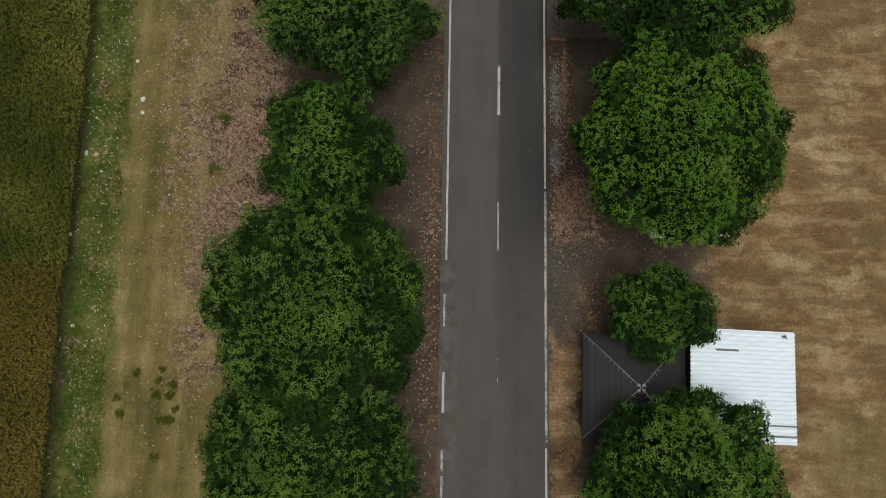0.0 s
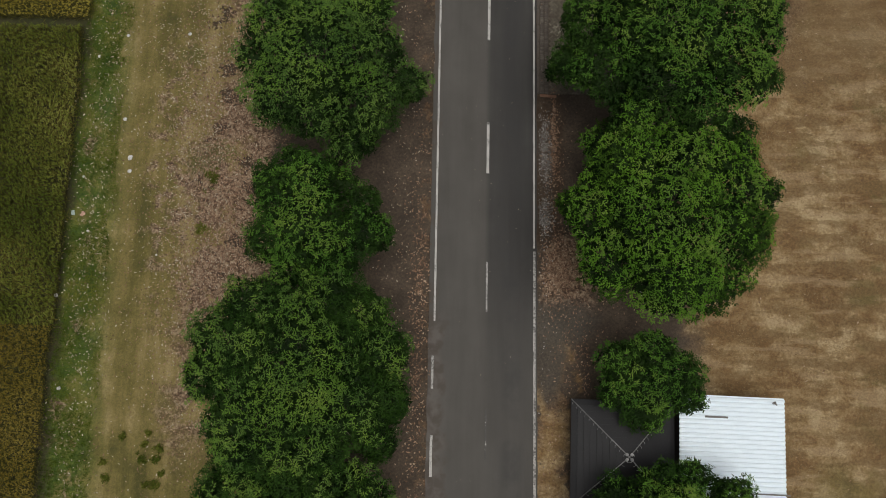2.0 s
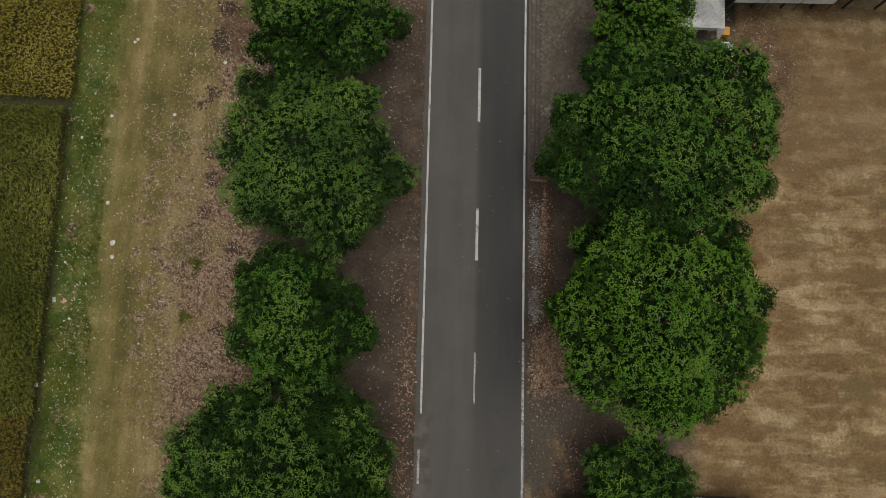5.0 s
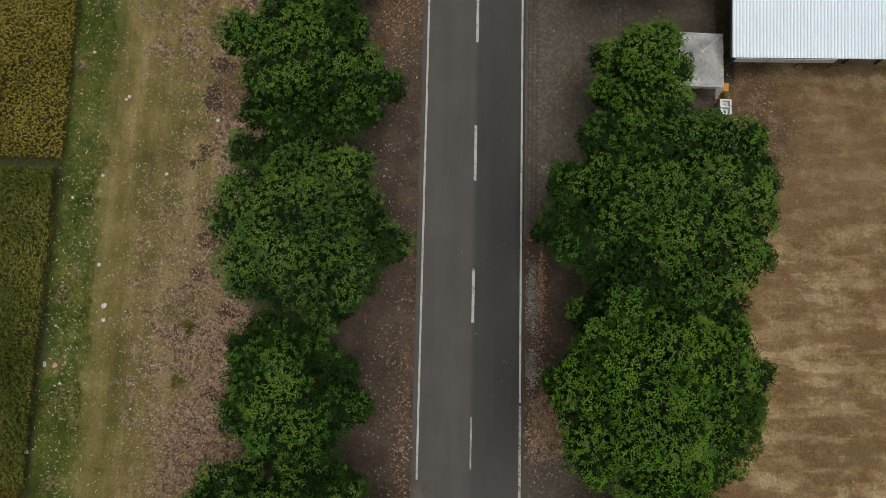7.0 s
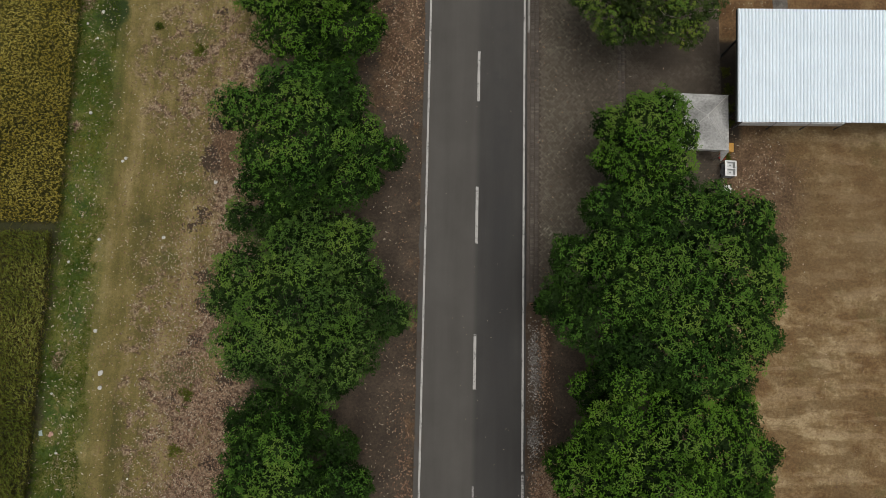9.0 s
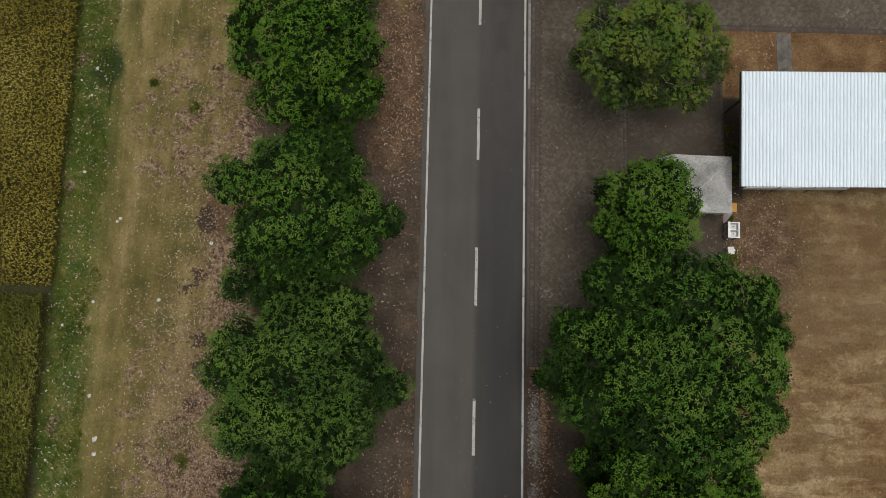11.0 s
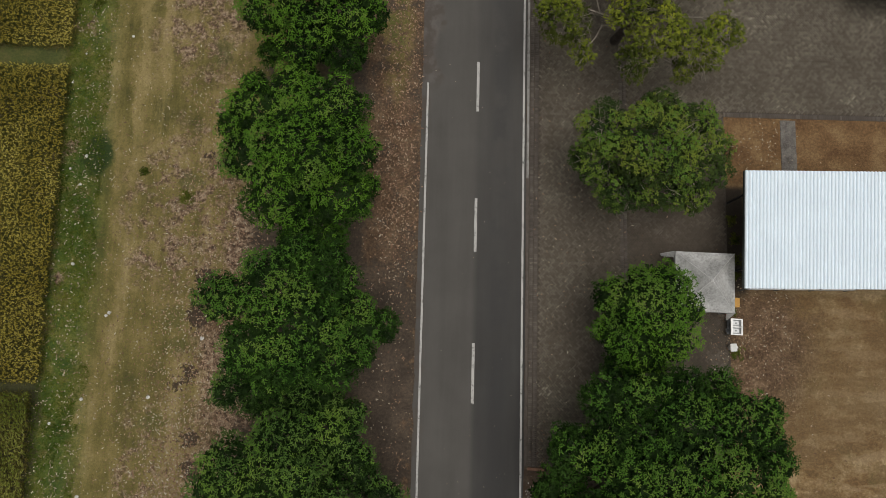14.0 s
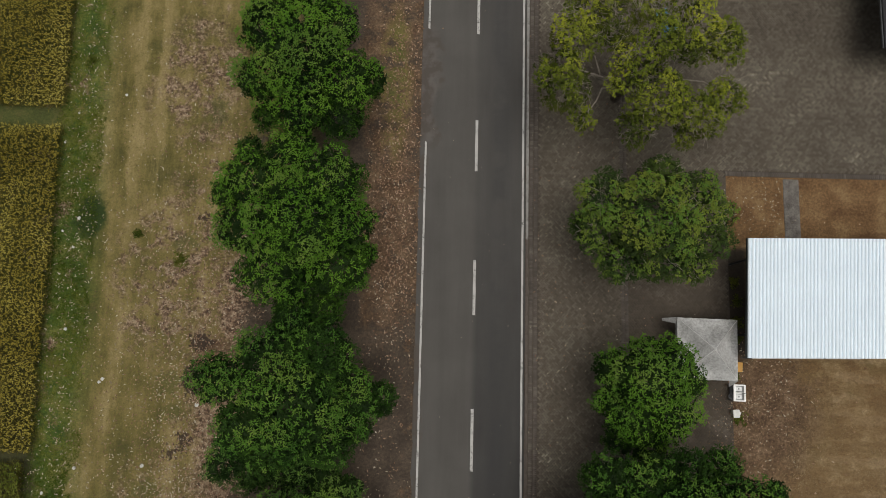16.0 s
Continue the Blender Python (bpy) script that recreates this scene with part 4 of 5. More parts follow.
tree("grey-green tree with a thin twiggy crown", (8.0, 33.7), [(7.6, 33.6, 5.7, 2.1), (5.8, 34.8, 5.0, 1.32), (5.4, 33.5, 4.6, 1.1), (9.7, 34.9, 5.1, 1.44), (10.3, 33.1, 4.8, 1.21), (8.2, 32.3, 4.7, 1.46), (6.5, 32.0, 4.4, 1.11), (8.4, 36.1, 4.4, 1.11), (10.1, 31.9, 4.1, 0.87), (11.6, 34.3, 4.2, 0.62), (4.7, 33.8, 3.8, 0.45)], [M_LEAF_THIN_DARK, M_LEAF_THIN_MID, M_LEAF_THIN, M_LEAF_YOUNG], 13, leaf=0.14, slim=0.24, gap=0.17, per=7, bark=M_BARK_PALE, young=0.05, bare=0.42, lit=0.5)
tree("yellowish half-bare tree on brick paving", (7.5, 41.5), [(7.3, 42.0, 6.4, 1.61), (4.2, 42.4, 5.5, 1.3), (3.8, 40.1, 5.1, 1.44), (6.2, 43.0, 6.0, 1.4), (9.6, 42.4, 5.9, 1.4), (11.5, 42.5, 5.2, 1.08), (8.1, 39.8, 5.4, 1.54), (10.1, 38.9, 4.9, 1.33), (11.6, 39.9, 4.8, 0.97), (5.1, 44.0, 5.1, 1.2), (8.9, 44.2, 5.8, 1.64), (7.3, 38.4, 4.6, 0.98), (4.8, 38.8, 4.4, 0.62), (3.1, 41.5, 4.4, 0.62), (9.7, 38.1, 4.4, 0.62), (6.6, 40.5, 5.7, 0.95)], [M_LEAF_OLIVE_DARK, M_LEAF_OLIVE_MID, M_LEAF_OLIVE, M_LEAF_OLIVE_YOUNG], 14, leaf=0.135, slim=0.3, gap=0.165, per=6, bark=M_BARK_PALE, young=0.05, bare=0.8, lit=0.6, bump=0.8)


# ---- roofs and shelters ----
def ribbed_roof(x0, x1, y0, y1, z_a, z_b, along, pitch, rise, thick=0.03):
    """A sheet of rounded ribs with flat valleys between. along 'y': ribs run north-south and z goes from z_a at y0 to z_b at y1; along 'x' likewise."""
    bm = bmesh.new()
    lo, hi = (x0, x1) if along == "y" else (y0, y1)
    count = round((hi - lo) / pitch)
    step_along = (hi - lo) / count
    prof = [(lo + step_along * (k + u), rise * (h - 1.0)) for k in range(count) for u, h in ((0.0, 0.0), (0.04, 0.55), (0.14, 0.85), (0.34, 1.0), (0.54, 0.85), (0.64, 0.55), (0.68, 0.0))]
    prof.append((hi, -rise))
    ends = ((y0, z_a), (y1, z_b)) if along == "y" else ((x0, z_a), (x1, z_b))
    for dz in (0.0, -thick):
        rows = []
        for e, z in ends:
            rows.append([bm.verts.new((q, e, z + h + dz) if along == "y" else (e, q, z + h + dz)) for q, h in prof])
        for i in range(len(prof) - 1):
            bm.faces.new((rows[0][i], rows[0][i + 1], rows[1][i + 1], rows[1][i]))
        if dz == 0.0:
            top = rows
        else:
            for a, b in zip(top, rows):
                for i in range(len(prof) - 1):
                    bm.faces.new((a[i], a[i + 1], b[i + 1], b[i]))
            for i in (0, len(prof) - 1):
                bm.faces.new((top[0][i], top[1][i], rows[1][i], rows[0][i]))
    return bm


def open_hall():
    root = thing("open_hall", "long open shelter under a white ribbed metal roof", "shelter", 12.86, 27.66, 0, 1.0)
    w, d, zs, zn = 11.0, 5.65, 3.3, 4.05

    def under(py):
        return zs + (zn - zs) * py / d

    part("roof", ribbed_roof(0, w, 0, d, zs, zn, "y", 0.176, 0.075), M_ROOF_WHITE, root, "white ribbed metal roof sheets")
    board = box(bmesh.new(), -0.03, -0.004, 0.02, d, -0.24, -0.08)
    for v in board.verts:
        v.co.z += under(v.co.y)
    part("fascia", board, M_DARK, root, "dark green edge board")
    for k in range(3):
        part("banner_board", box(bmesh.new(), 0.24 + k * 1.76, 1.96 + k * 1.76, -0.03, 0.0, zs - 0.56, zs - 0.14, 0.006), M_FASCIA, root, "pale grey board hung under the eave")
    for k in range(4):
        part("hanger", box(bmesh.new(), 0.18 + k * 1.76, 0.23 + k * 1.76, -0.03, 0.02, zs - 1.25, zs - 0.09, 0.006), M_POST, root, "dark steel hanger")
    for px in (0.7, 2.4, 4.1, 5.8, 7.6, 9.45):
        for py in (1.15, d - 0.8):
            part("post", box(bmesh.new(), px - 0.05, px + 0.05, py - 0.05, py + 0.05, -0.05, under(py) - 0.1, 0.008), M_POST, root)
            part("footing", box(bmesh.new(), px - 0.08, px + 0.08, py - 0.08, py + 0.08, -0.05, 0.03, 0.01), M_WALL, root)
    for py in (1.15, d - 0.8):
        part("beam", box(bmesh.new(), 0.1, w - 0.2, py - 0.06, py + 0.06, under(py) - 0.26, under(py) - 0.11), M_STEEL, root)


def dark_building():
    root = thing("building", "low building with dark walls under a flat black roof", "building", 20.57, 43.45, 0)
    part("roof", box(bmesh.new(), 0, 6.0, 0, 9.0, 2.85, 3.0, 0.02), M_ROOF_BLACK, root, "black roof slab")
    part("gutter", box(bmesh.new(), -0.09, -0.004, 0.0, 9.0, 2.82, 2.94, 0.015), M_POST, root)
    part("wall", box(bmesh.new(), 2.4, 2.55, 2.4, 8.5, 0, 2.85), M_WALL, root)
    part("wall", box(bmesh.new(), 2.55, 5.6, 2.4, 2.55, 0, 2.85), M_WALL, root)
    part("wall", box(bmesh.new(), 2.55, 5.6, 8.35, 8.5, 0, 2.85), M_WALL, root)
    part("wall", box(bmesh.new(), 5.45, 5.6, 2.55, 8.35, 0, 2.85), M_WALL, root)
    for px, py in ((2.3, 0.3), (5.5, 0.3), (2.3, 8.7)):
        part("post", box(bmesh.new(), px - 0.06, px + 0.06, py - 0.06, py + 0.06, 0.02, 2.85, 0.008), M_POST, root)


def white_shed():
    root = thing("shed", "low shed with a white corrugated metal roof", "shed", 9.12, -2.88, 0, -1.8)
    w, d = 5.25, 5.45
    part("roof", ribbed_roof(0, w, 0, d, 2.35, 2.15, "x", 0.215, 0.075), M_ROOF_WHITE, root, "white corrugated metal roof sheets")
    part("wall", box(bmesh.new(), 0.25, 0.37, 0.25, d - 0.25, 0, 2.2), M_WALL, root)
    part("wall", box(bmesh.new(), w - 0.4, w - 0.28, 0.25, d - 0.25, 0, 2.05), M_WALL, root)
    part("wall", box(bmesh.new(), 0.37, w - 0.4, 0.25, 0.37, 0, 2.08), M_WALL, root)
    part("wall", box(bmesh.new(), 0.37, w - 0.4, d - 0.37, d - 0.25, 0, 2.08), M_WALL, root)
    for py in (0.36, 0.86):
        part("flashing", box(bmesh.new(), w - 1.9, w + 0.12, py, py + 0.06, 2.22, 2.29, 0.006), M_RUST, root, "dull grey flashing strip")
    part("vent_slot", box(bmesh.new(), 1.25, 2.35, 4.38, 4.47, 2.3, 2.375), M_RUST, root, "grey patch strip")


def pavilion():
    root = thing("pavilion", "small pavilion with a black four-sided hipped roof", "pavilion", 6.56, -0.38, 0, -1.2)
    h, eave, apex = 2.54, 1.9, 3.1
    bm = bmesh.new()
    corners = [(-h, -h), (h, -h), (h, h), (-h, h)]
    for k in range(4):
        a, b = Vector((*corners[k], eave)), Vector((*corners[(k + 1) % 4], eave))
        top = Vector((0, 0, apex))
        n = 9
        for i in range(n):
            # each row of sheets laps over the one below
            lap = Vector((0, 0, 0.035 if i else 0.0))
            p, q = a.lerp(top, i / n), b.lerp(top, i / n)
            tp, tq = a.lerp(top, (i + 1) / n), b.lerp(top, (i + 1) / n)
            bm.faces.new([bm.verts.new(c) for c in ((p + lap, q + lap, tq, tp) if i < n - 1 else (p + lap, q + lap, top))])
            if i:
                bm.faces.new([bm.verts.new(c) for c in (p, q, q + lap, p + lap)])
        bm.faces.new([bm.verts.new(c) for c in (a, b, b - Vector((0, 0, 0.14)), a - Vector((0, 0, 0.14)))])
    part("roof", bm, M_ROOF_BLACK, root, "black ribbed metal roof")
    for cx, cy in corners:
        ridge = bmesh.new()
        a, b = Vector((cx, cy, eave + 0.03)), Vector((0, 0, apex + 0.03))
        tube(ridge, [a, b], [0.03, 0.03], 6)
        along = (b - a).normalized()
        across = along.cross(Vector((0, 0, 1))).normalized() * (1 if cx < 0 else -1)
        for i in range(13):
            c = a.lerp(b, (i + 0.6) / 13.5)
            tube(ridge, [c, c + across * 0.1 + Vector((0, 0, 0.03)), c + across * 0.17 + along * 0.05], [0.016, 0.016, 0.012], 5)
        part("ridge_cap", ridge, M_RIDGE, root, "grey overlapping ridge caps")
        part("post", box(bmesh.new(), cx * 0.82 - 0.07, cx * 0.82 + 0.07, cy * 0.82 - 0.07, cy * 0.82 + 0.07, -0.05, eave + 0.1), M_WALL, root)
    fin = bmesh.new()
    for k in range(4):
        a = math.pi / 4 + k * math.pi / 2
        bmesh.ops.create_icosphere(fin, subdivisions=2, radius=0.085, matrix=Matrix.Translation((0.17 * math.cos(a), 0.17 * math.sin(a), apex + 0.05)) @ Matrix.Diagonal((1, 1, 0.5, 1)))
    part("finial", fin, M_FINIAL, root, "pale four-lobed roof finial")
    part("floor", box(bmesh.new(), -2.1, 2.1, -2.1, 2.1, -0.05, 0.14, 0.02), M_CONCRETE, root)


def canopy_tent():
    root = thing("canopy_tent", "dusty white pop-up canopy tent on steel legs", "tent", 11.43, 28.05, 0, -1.2)
    h, eave, apex = 1.49, 2.0, 3.0
    bm = bmesh.new()
    n = 24
    grid = {}
    for i in range(-n, n + 1):
        for j in range(-n, n + 1):
            u, v = i / n, j / n
            m = max(abs(u), abs(v))
            seam = 0.3 * max(0.0, 1 - abs(abs(u) - abs(v)) * 10) * m * (1.15 - m)
            sag = -0.2 * math.sin(math.pi * m) * min(1.0, abs(abs(u) - abs(v)) * 2.0)
            crease = 0.07 * noise.noise((u * 4, v * 4, 4)) + 0.05 * noise.noise((u * 11, v * 11, 8))
            grid[i, j] = bm.verts.new((u * h, v * h, eave + (apex - eave) * (1 - m) ** 1.15 + sag + 0.4 * seam + crease * (1.05 - m)))
    for i in range(-n, n):
        for j in range(-n, n):
            f = bm.faces.new((grid[i, j], grid[i + 1, j], grid[i + 1, j + 1], grid[i, j + 1]))
            f.smooth = True
    seams = [[grid[a * k, b * k].co + Vector((0, 0, 0.004)) for k in range(0, n + 1, 2)] for a, b in ((1, 1), (1, -1), (-1, 1), (-1, -1))]
    canopy = part("canopy", bm, M_CANVAS, root, "sagging dusty white canvas roof")
    for line in seams:
        part("seam", tube(bmesh.new(), line, [0.016] * len(line), 5), M_SEAM, canopy, "pale stitched seam")
    cap = bmesh.new()
    bmesh.ops.create_cone(cap, cap_ends=True, segments=12, radius1=0.08, radius2=0.02, depth=0.06, matrix=Matrix.Translation((0, 0, apex + 0.03)))
    part("peak_cap", cap, M_SEAM, canopy, "pale canvas cap on the peak")
    for k in range(4):
        a = k * math.pi / 2
        bm = bmesh.new()
        rows = []
        for i in range(17):
            t = -1 + i / 8
            c = Vector((h * math.cos(a) - t * h * math.sin(a), h * math.sin(a) + t * h * math.cos(a), eave))
            off = Vector((math.cos(a), math.sin(a), 0)) * (0.02 + 0.02 * math.sin(i * 1.7))
            rows.append((bm.verts.new(c + Vector((0, 0, -0.004))), bm.verts.new(c + off + Vector((0, 0, -0.24)))))
        for p, q in zip(rows, rows[1:]):
            bm.faces.new((p[0], q[0], q[1], p[1]))
        part("valance", bm, M_CANVAS, root)
    for cx in (-1, 1):
        for cy in (-1, 1):
            part("leg", tube(bmesh.new(), [(cx * (h - 0.05), cy * (h - 0.05), 0), (cx * (h - 0.05), cy * (h - 0.05), eave - 0.02)], [0.035, 0.035], 6), M_WHITE, root)
    bm = bmesh.new()
    v = [bm.verts.new(c) for c in ((-h - 0.02, h - 0.3, 1.9), (-h - 0.02, h + 0.02, 1.95), (-h - 0.5, h - 0.02, 1.1), (-h - 0.45, h - 0.15, 1.1))]
    bm.faces.new(v)
    part("side_flap", bm, M_CANVAS, root, "loose white canvas flap")
    bm = bmesh.new()
    v = [bm.verts.new(c) for c in ((h - 0.42, -h - 0.02, 1.94), (h + 0.02, -h - 0.02, 1.96), (h - 0.02, -h - 0.3, 1.1), (h - 0.08, -h - 0.32, 1.05))]
    bm.faces.new(v)
    part("side_flap", bm, M_CANVAS, root, "loose white canvas flap")


def double_sink():
    root = thing("double_sink", "white-rimmed double bowl steel sink on a stand", "sink", 13.43, 25.9, 0, -1.5)
    top = bmesh.new()
    for x0, x1, y0, y1 in ((-0.31, -0.19, -0.42, 0.42), (0.23, 0.31, -0.42, 0.42), (-0.19, 0.23, -0.42, -0.36), (-0.19, 0.23, -0.03, 0.03), (-0.19, 0.23, 0.36, 0.42)):
        box(top, x0, x1, y0, y1, 0.83, 0.87)
    part("rim", top, M_SINK, root, "pale steel sink top")
    for y in (-0.195, 0.195):
        bowl = bmesh.new()
        lo = [bowl.verts.new((a, b, 0.7)) for a, b in ((-0.14, y - 0.11), (0.18, y - 0.11), (0.18, y + 0.11), (-0.14, y + 0.11))]
        hi = [bowl.verts.new((a, b, 0.835)) for a, b in ((-0.19, y - 0.165), (0.23, y - 0.165), (0.23, y + 0.165), (-0.19, y + 0.165))]
        bowl.faces.new(lo)
        for k in range(4):
            bowl.faces.new((lo[k], lo[(k + 1) % 4], hi[(k + 1) % 4], hi[k]))
        part("bowl", bowl, M_BOWL, root, "grey recessed sink bowl")
        drain = bmesh.new()
        bmesh.ops.create_cone(drain, cap_ends=True, segments=14, radius1=0.04, radius2=0.04, depth=0.01, matrix=Matrix.Translation((0.02, y, 0.708)))
        part("drain", drain, M_STEEL, root)
    part("tap", tube(bmesh.new(), [(0.27, 0.0, 0.87), (0.27, 0.0, 1.08), (0.14, 0.0, 1.1), (0.06, 0.0, 1.02)], [0.015] * 4, 6), M_STEEL, root)
    for x in (-0.27, 0.27):
        for y in (-0.38, 0.38):
            part("leg", box(bmesh.new(), x - 0.02, x + 0.02, y - 0.02, y + 0.02, 0, 0.82), M_STEEL, root)
    part("shelf", box(bmesh.new(), -0.27, 0.27, -0.38, 0.38, 0.25, 0.28), M_STEEL, root)
    hose = [(-0.38 + 0.11 * math.cos(a), -0.2 + 0.13 * math.sin(a), 0.7) for a in (2 * math.pi * k / 16 for k in range(17))]
    part("hose", tube(bmesh.new(), hose, [0.025] * 17, 6), M_STEEL, root, "coiled grey hose")


def bucket():
    root = thing("water_tub", "small white plastic tub beside the sink", "tub", 13.38, 24.85, 0, 4)
    bm = bmesh.new()
    bmesh.ops.create_cone(bm, cap_ends=True, segments=20, radius1=0.13, radius2=0.17, depth=0.5, matrix=Matrix.Translation((0, 0, 0.25)))
    part("body", bm, M_WHITE, root)
    part("lid", box(bmesh.new(), -0.17, 0.17, -0.2, 0.2, 0.5, 0.54, 0.015), M_WHITE, root)
    part("spout", box(bmesh.new(), 0.17, 0.23, -0.06, 0.06, 0.44, 0.52, 0.01), M_WHITE, root)


def crate():
    root = thing("crate", "orange plastic crate beside the canopy tent", "crate", 13.5, 27.2, 0, -4)
    bm = box(bmesh.new(), -0.3, 0.3, -0.24, 0.24, 0, 0.04)
    for x0, x1, y0, y1 in ((-0.3, 0.3, -0.24, -0.21), (-0.3, 0.3, 0.21, 0.24), (-0.3, -0.27, -0.21, 0.21), (0.27, 0.3, -0.21, 0.21)):
        box(bm, x0, x1, y0, y1, 0.04, 0.4)
    part("body", bm, M_ORANGE, root)
    part("lid", box(bmesh.new(), -0.29, 0.31, -0.25, 0.23, 0.4, 0.43, 0.008), M_ORANGE, root)


def red_basin():
    root = thing("basin", "small red plastic basin on the soil beside a crate", "basin", 13.28, 26.72, 0, 10)
    bm = bmesh.new()
    bmesh.ops.create_cone(bm, cap_ends=True, segments=20, radius1=0.14, radius2=0.2, depth=0.16, matrix=Matrix.Translation((0, 0, 0.08)))
    for f in [f for f in bm.faces if f.normal.z > 0.9]:
        bmesh.ops.inset_region(bm, faces=[f], thickness=0.02)
        bmesh.ops.translate(bm, verts=f.verts[:], vec=(0, 0, -0.1))
    part("bowl", bm, M_RED, root)
    rim = [(0.2 * math.cos(a), 0.2 * math.sin(a), 0.16) for a in (2 * math.pi * k / 20 for k in range(21))]
    part("rim", tube(bmesh.new(), rim, [0.012] * 21, 6), M_RED, root)


def bench():
    root = thing("bench", "white slatted bench under a large tree", "bench", 8.75, 7.55, 0, -3)
    for k in range(4):
        part("slat", box(bmesh.new(), -0.75, 0.75, -0.24 + k * 0.125, -0.14 + k * 0.125, 0.42, 0.45, 0.006), M_WHITE, root)
    for x in (-0.6, 0.6):
        part("leg", box(bmesh.new(), x - 0.04, x + 0.04, -0.2, 0.2, 0, 0.42), M_STEEL, root)


def tarpaulin():
    bm = bmesh.new()
    g = {}
    for i in range(9):
        for j in range(13):
            u, v = i / 8, j / 12
            g[i, j] = bm.verts.new((u * 0.8 - 0.4 + 0.06 * math.sin(v * 7), v * 1.5 - 0.75, 0.06 + 0.55 * math.sin(math.pi * u) * math.sin(math.pi * v) + 0.08 * noise.noise((u * 4, v * 5, 2))))
    for i in range(8):
        for j in range(12):
            bm.faces.new((g[i, j], g[i + 1, j], g[i + 1, j + 1], g[i, j + 1])).smooth = True
    ob = part("tarpaulin", bm, M_BLUE)
    ob.matrix_world = pose(10.35, 45.9, 0.05, 0, 0, 25)
    tagged(ob, "crumpled blue tarpaulin on the paving", "tarpaulin")


def roof_scrap():
    bm = bmesh.new()
    g = {}
    for i in range(6):
        for j in range(6):
            g[i, j] = bm.verts.new((i * 0.055 - 0.14 + 0.02 * math.sin(j * 2.1), j * 0.05 - 0.12, 0.05 + 0.05 * abs(noise.noise((i * 0.7, j * 0.7, 3)))))
    for i in range(5):
        for j in range(5):
            if 3 < i + j < 8 and j < 4:
                bm.faces.new((g[i, j], g[i + 1, j], g[i + 1, j + 1], g[i, j + 1]))
    ob = part("metal_scrap", bm, M_RUST)
    ob.matrix_world = pose(13.95, 2.15, 2.16, 0, 2, 20)
    tagged(ob, "crumpled grey metal scrap lying on a white roof", "scrap")


roof_scrap()
open_hall(), white_shed(), dark_building(), pavilion(), canopy_tent(), double_sink(), bucket(), crate(), red_basin(), bench(), tarpaulin()


def stone(x, y, size, seed, label="pale stone lying on the grass"):
    bm = bmesh.new()
    bmesh.ops.create_icosphere(bm, subdivisions=2, radius=size)
    for v in bm.verts:
        v.co *= 1 + 0.45 * noise.noise(v.co * (1.6 / size) + Vector((seed * 3.7, 0, 0)))
        v.co.z *= 0.5
    ob = part("stone", bm, M_STONE)
    ob.matrix_world = pose(x, y, size * 0.3, 0, 0, seed * 40)
    tagged(ob, label, "stone", "stones on the grass")


for k, (x, y, s) in enumerate(((-19.27, 13.71, 0.14), (-19.3, 14.45, 0.17), (-19.76, 16.6, 0.13), (-22.53, 6.96, 0.13), (-21.94, 2.19, 0.13), (-18.95, 25.86, 0.12),
                               (-19.1, 25.7, 0.1), (-20.87, 34.17, 0.12), (-19.97, 21.43, 0.12), (-14.05, 24.66, 0.13), (-21.2, 10.4, 0.09), (-21.48, 20.18, 0.1), (-21.71, 13.36, 0.08), (-21.67, 33.47, 0.09), (-21.05, 32.62, 0.1), (-21.05, 28.35, 0.12), (-22.0, 38.25, 0.08), (-21.39, 39.9, 0.08), (-18.93, 40.96, 0.1), (-16.6, 21.6, 0.12), (-17.5, 9.2, 0.07))):
    stone(x, y, s * 0.78, k + 1)


def scrap(x, y, size, seed, material, label):
    """A crumpled piece of plastic film."""
    bm = bmesh.new()
    bmesh.ops.create_grid(bm, x_segments=6, y_segments=5, size=size)
    for v in bm.verts:
        v.co.x *= 1 + 0.4 * noise.noise(Vector((v.co.y * 9, seed, 0)))
        v.co.y *= 0.7 + 0.4 * noise.noise(Vector((v.co.x * 9, seed, 4)))
        v.co.z = 0.03 + 0.05 * abs(noise.noise(v.co * 11 + Vector((seed, 0, 0))))
    bmesh.ops.solidify(bm, geom=bm.faces[:], thickness=0.006)
    ob = part("plastic_scrap", bm, material)
    ob.matrix_world = pose(x, y, 0, 0, 0, seed * 50)
    tagged(ob, label, "litter", "scraps on the grass")


scrap(-21.55, 11.32, 0.13, 1, M_PINK, "crumpled pinkish plastic scrap on green grass")
scrap(-22.07, 11.37, 0.13, 2, M_PALE_BLUE, "crumpled pale blue plastic scrap on green grass")


def weed(x, y, r, seed):
    rng = np.random.default_rng(seed)
    n = int(6 + 55 * r)
    p = np.stack([rng.normal(0, r * 0.45, n), rng.normal(0, r * 0.45, n), rng.uniform(0.02, 0.1, n)], axis=1)
    v, f = leaves(p, unit(np.array((0, 0, 1.0)) + rng.normal(scale=0.3, size=p.shape)), 6, 0.16, 0.03, (0.1, 0.9), rng)
    ob = soup("weed_clump", v, f, [M_WEED])
    ob.matrix_world = pose(x, y, 0)
    tagged(ob, "low dark green weed clump on bare ground", "weed", "weed clumps", "stuff")


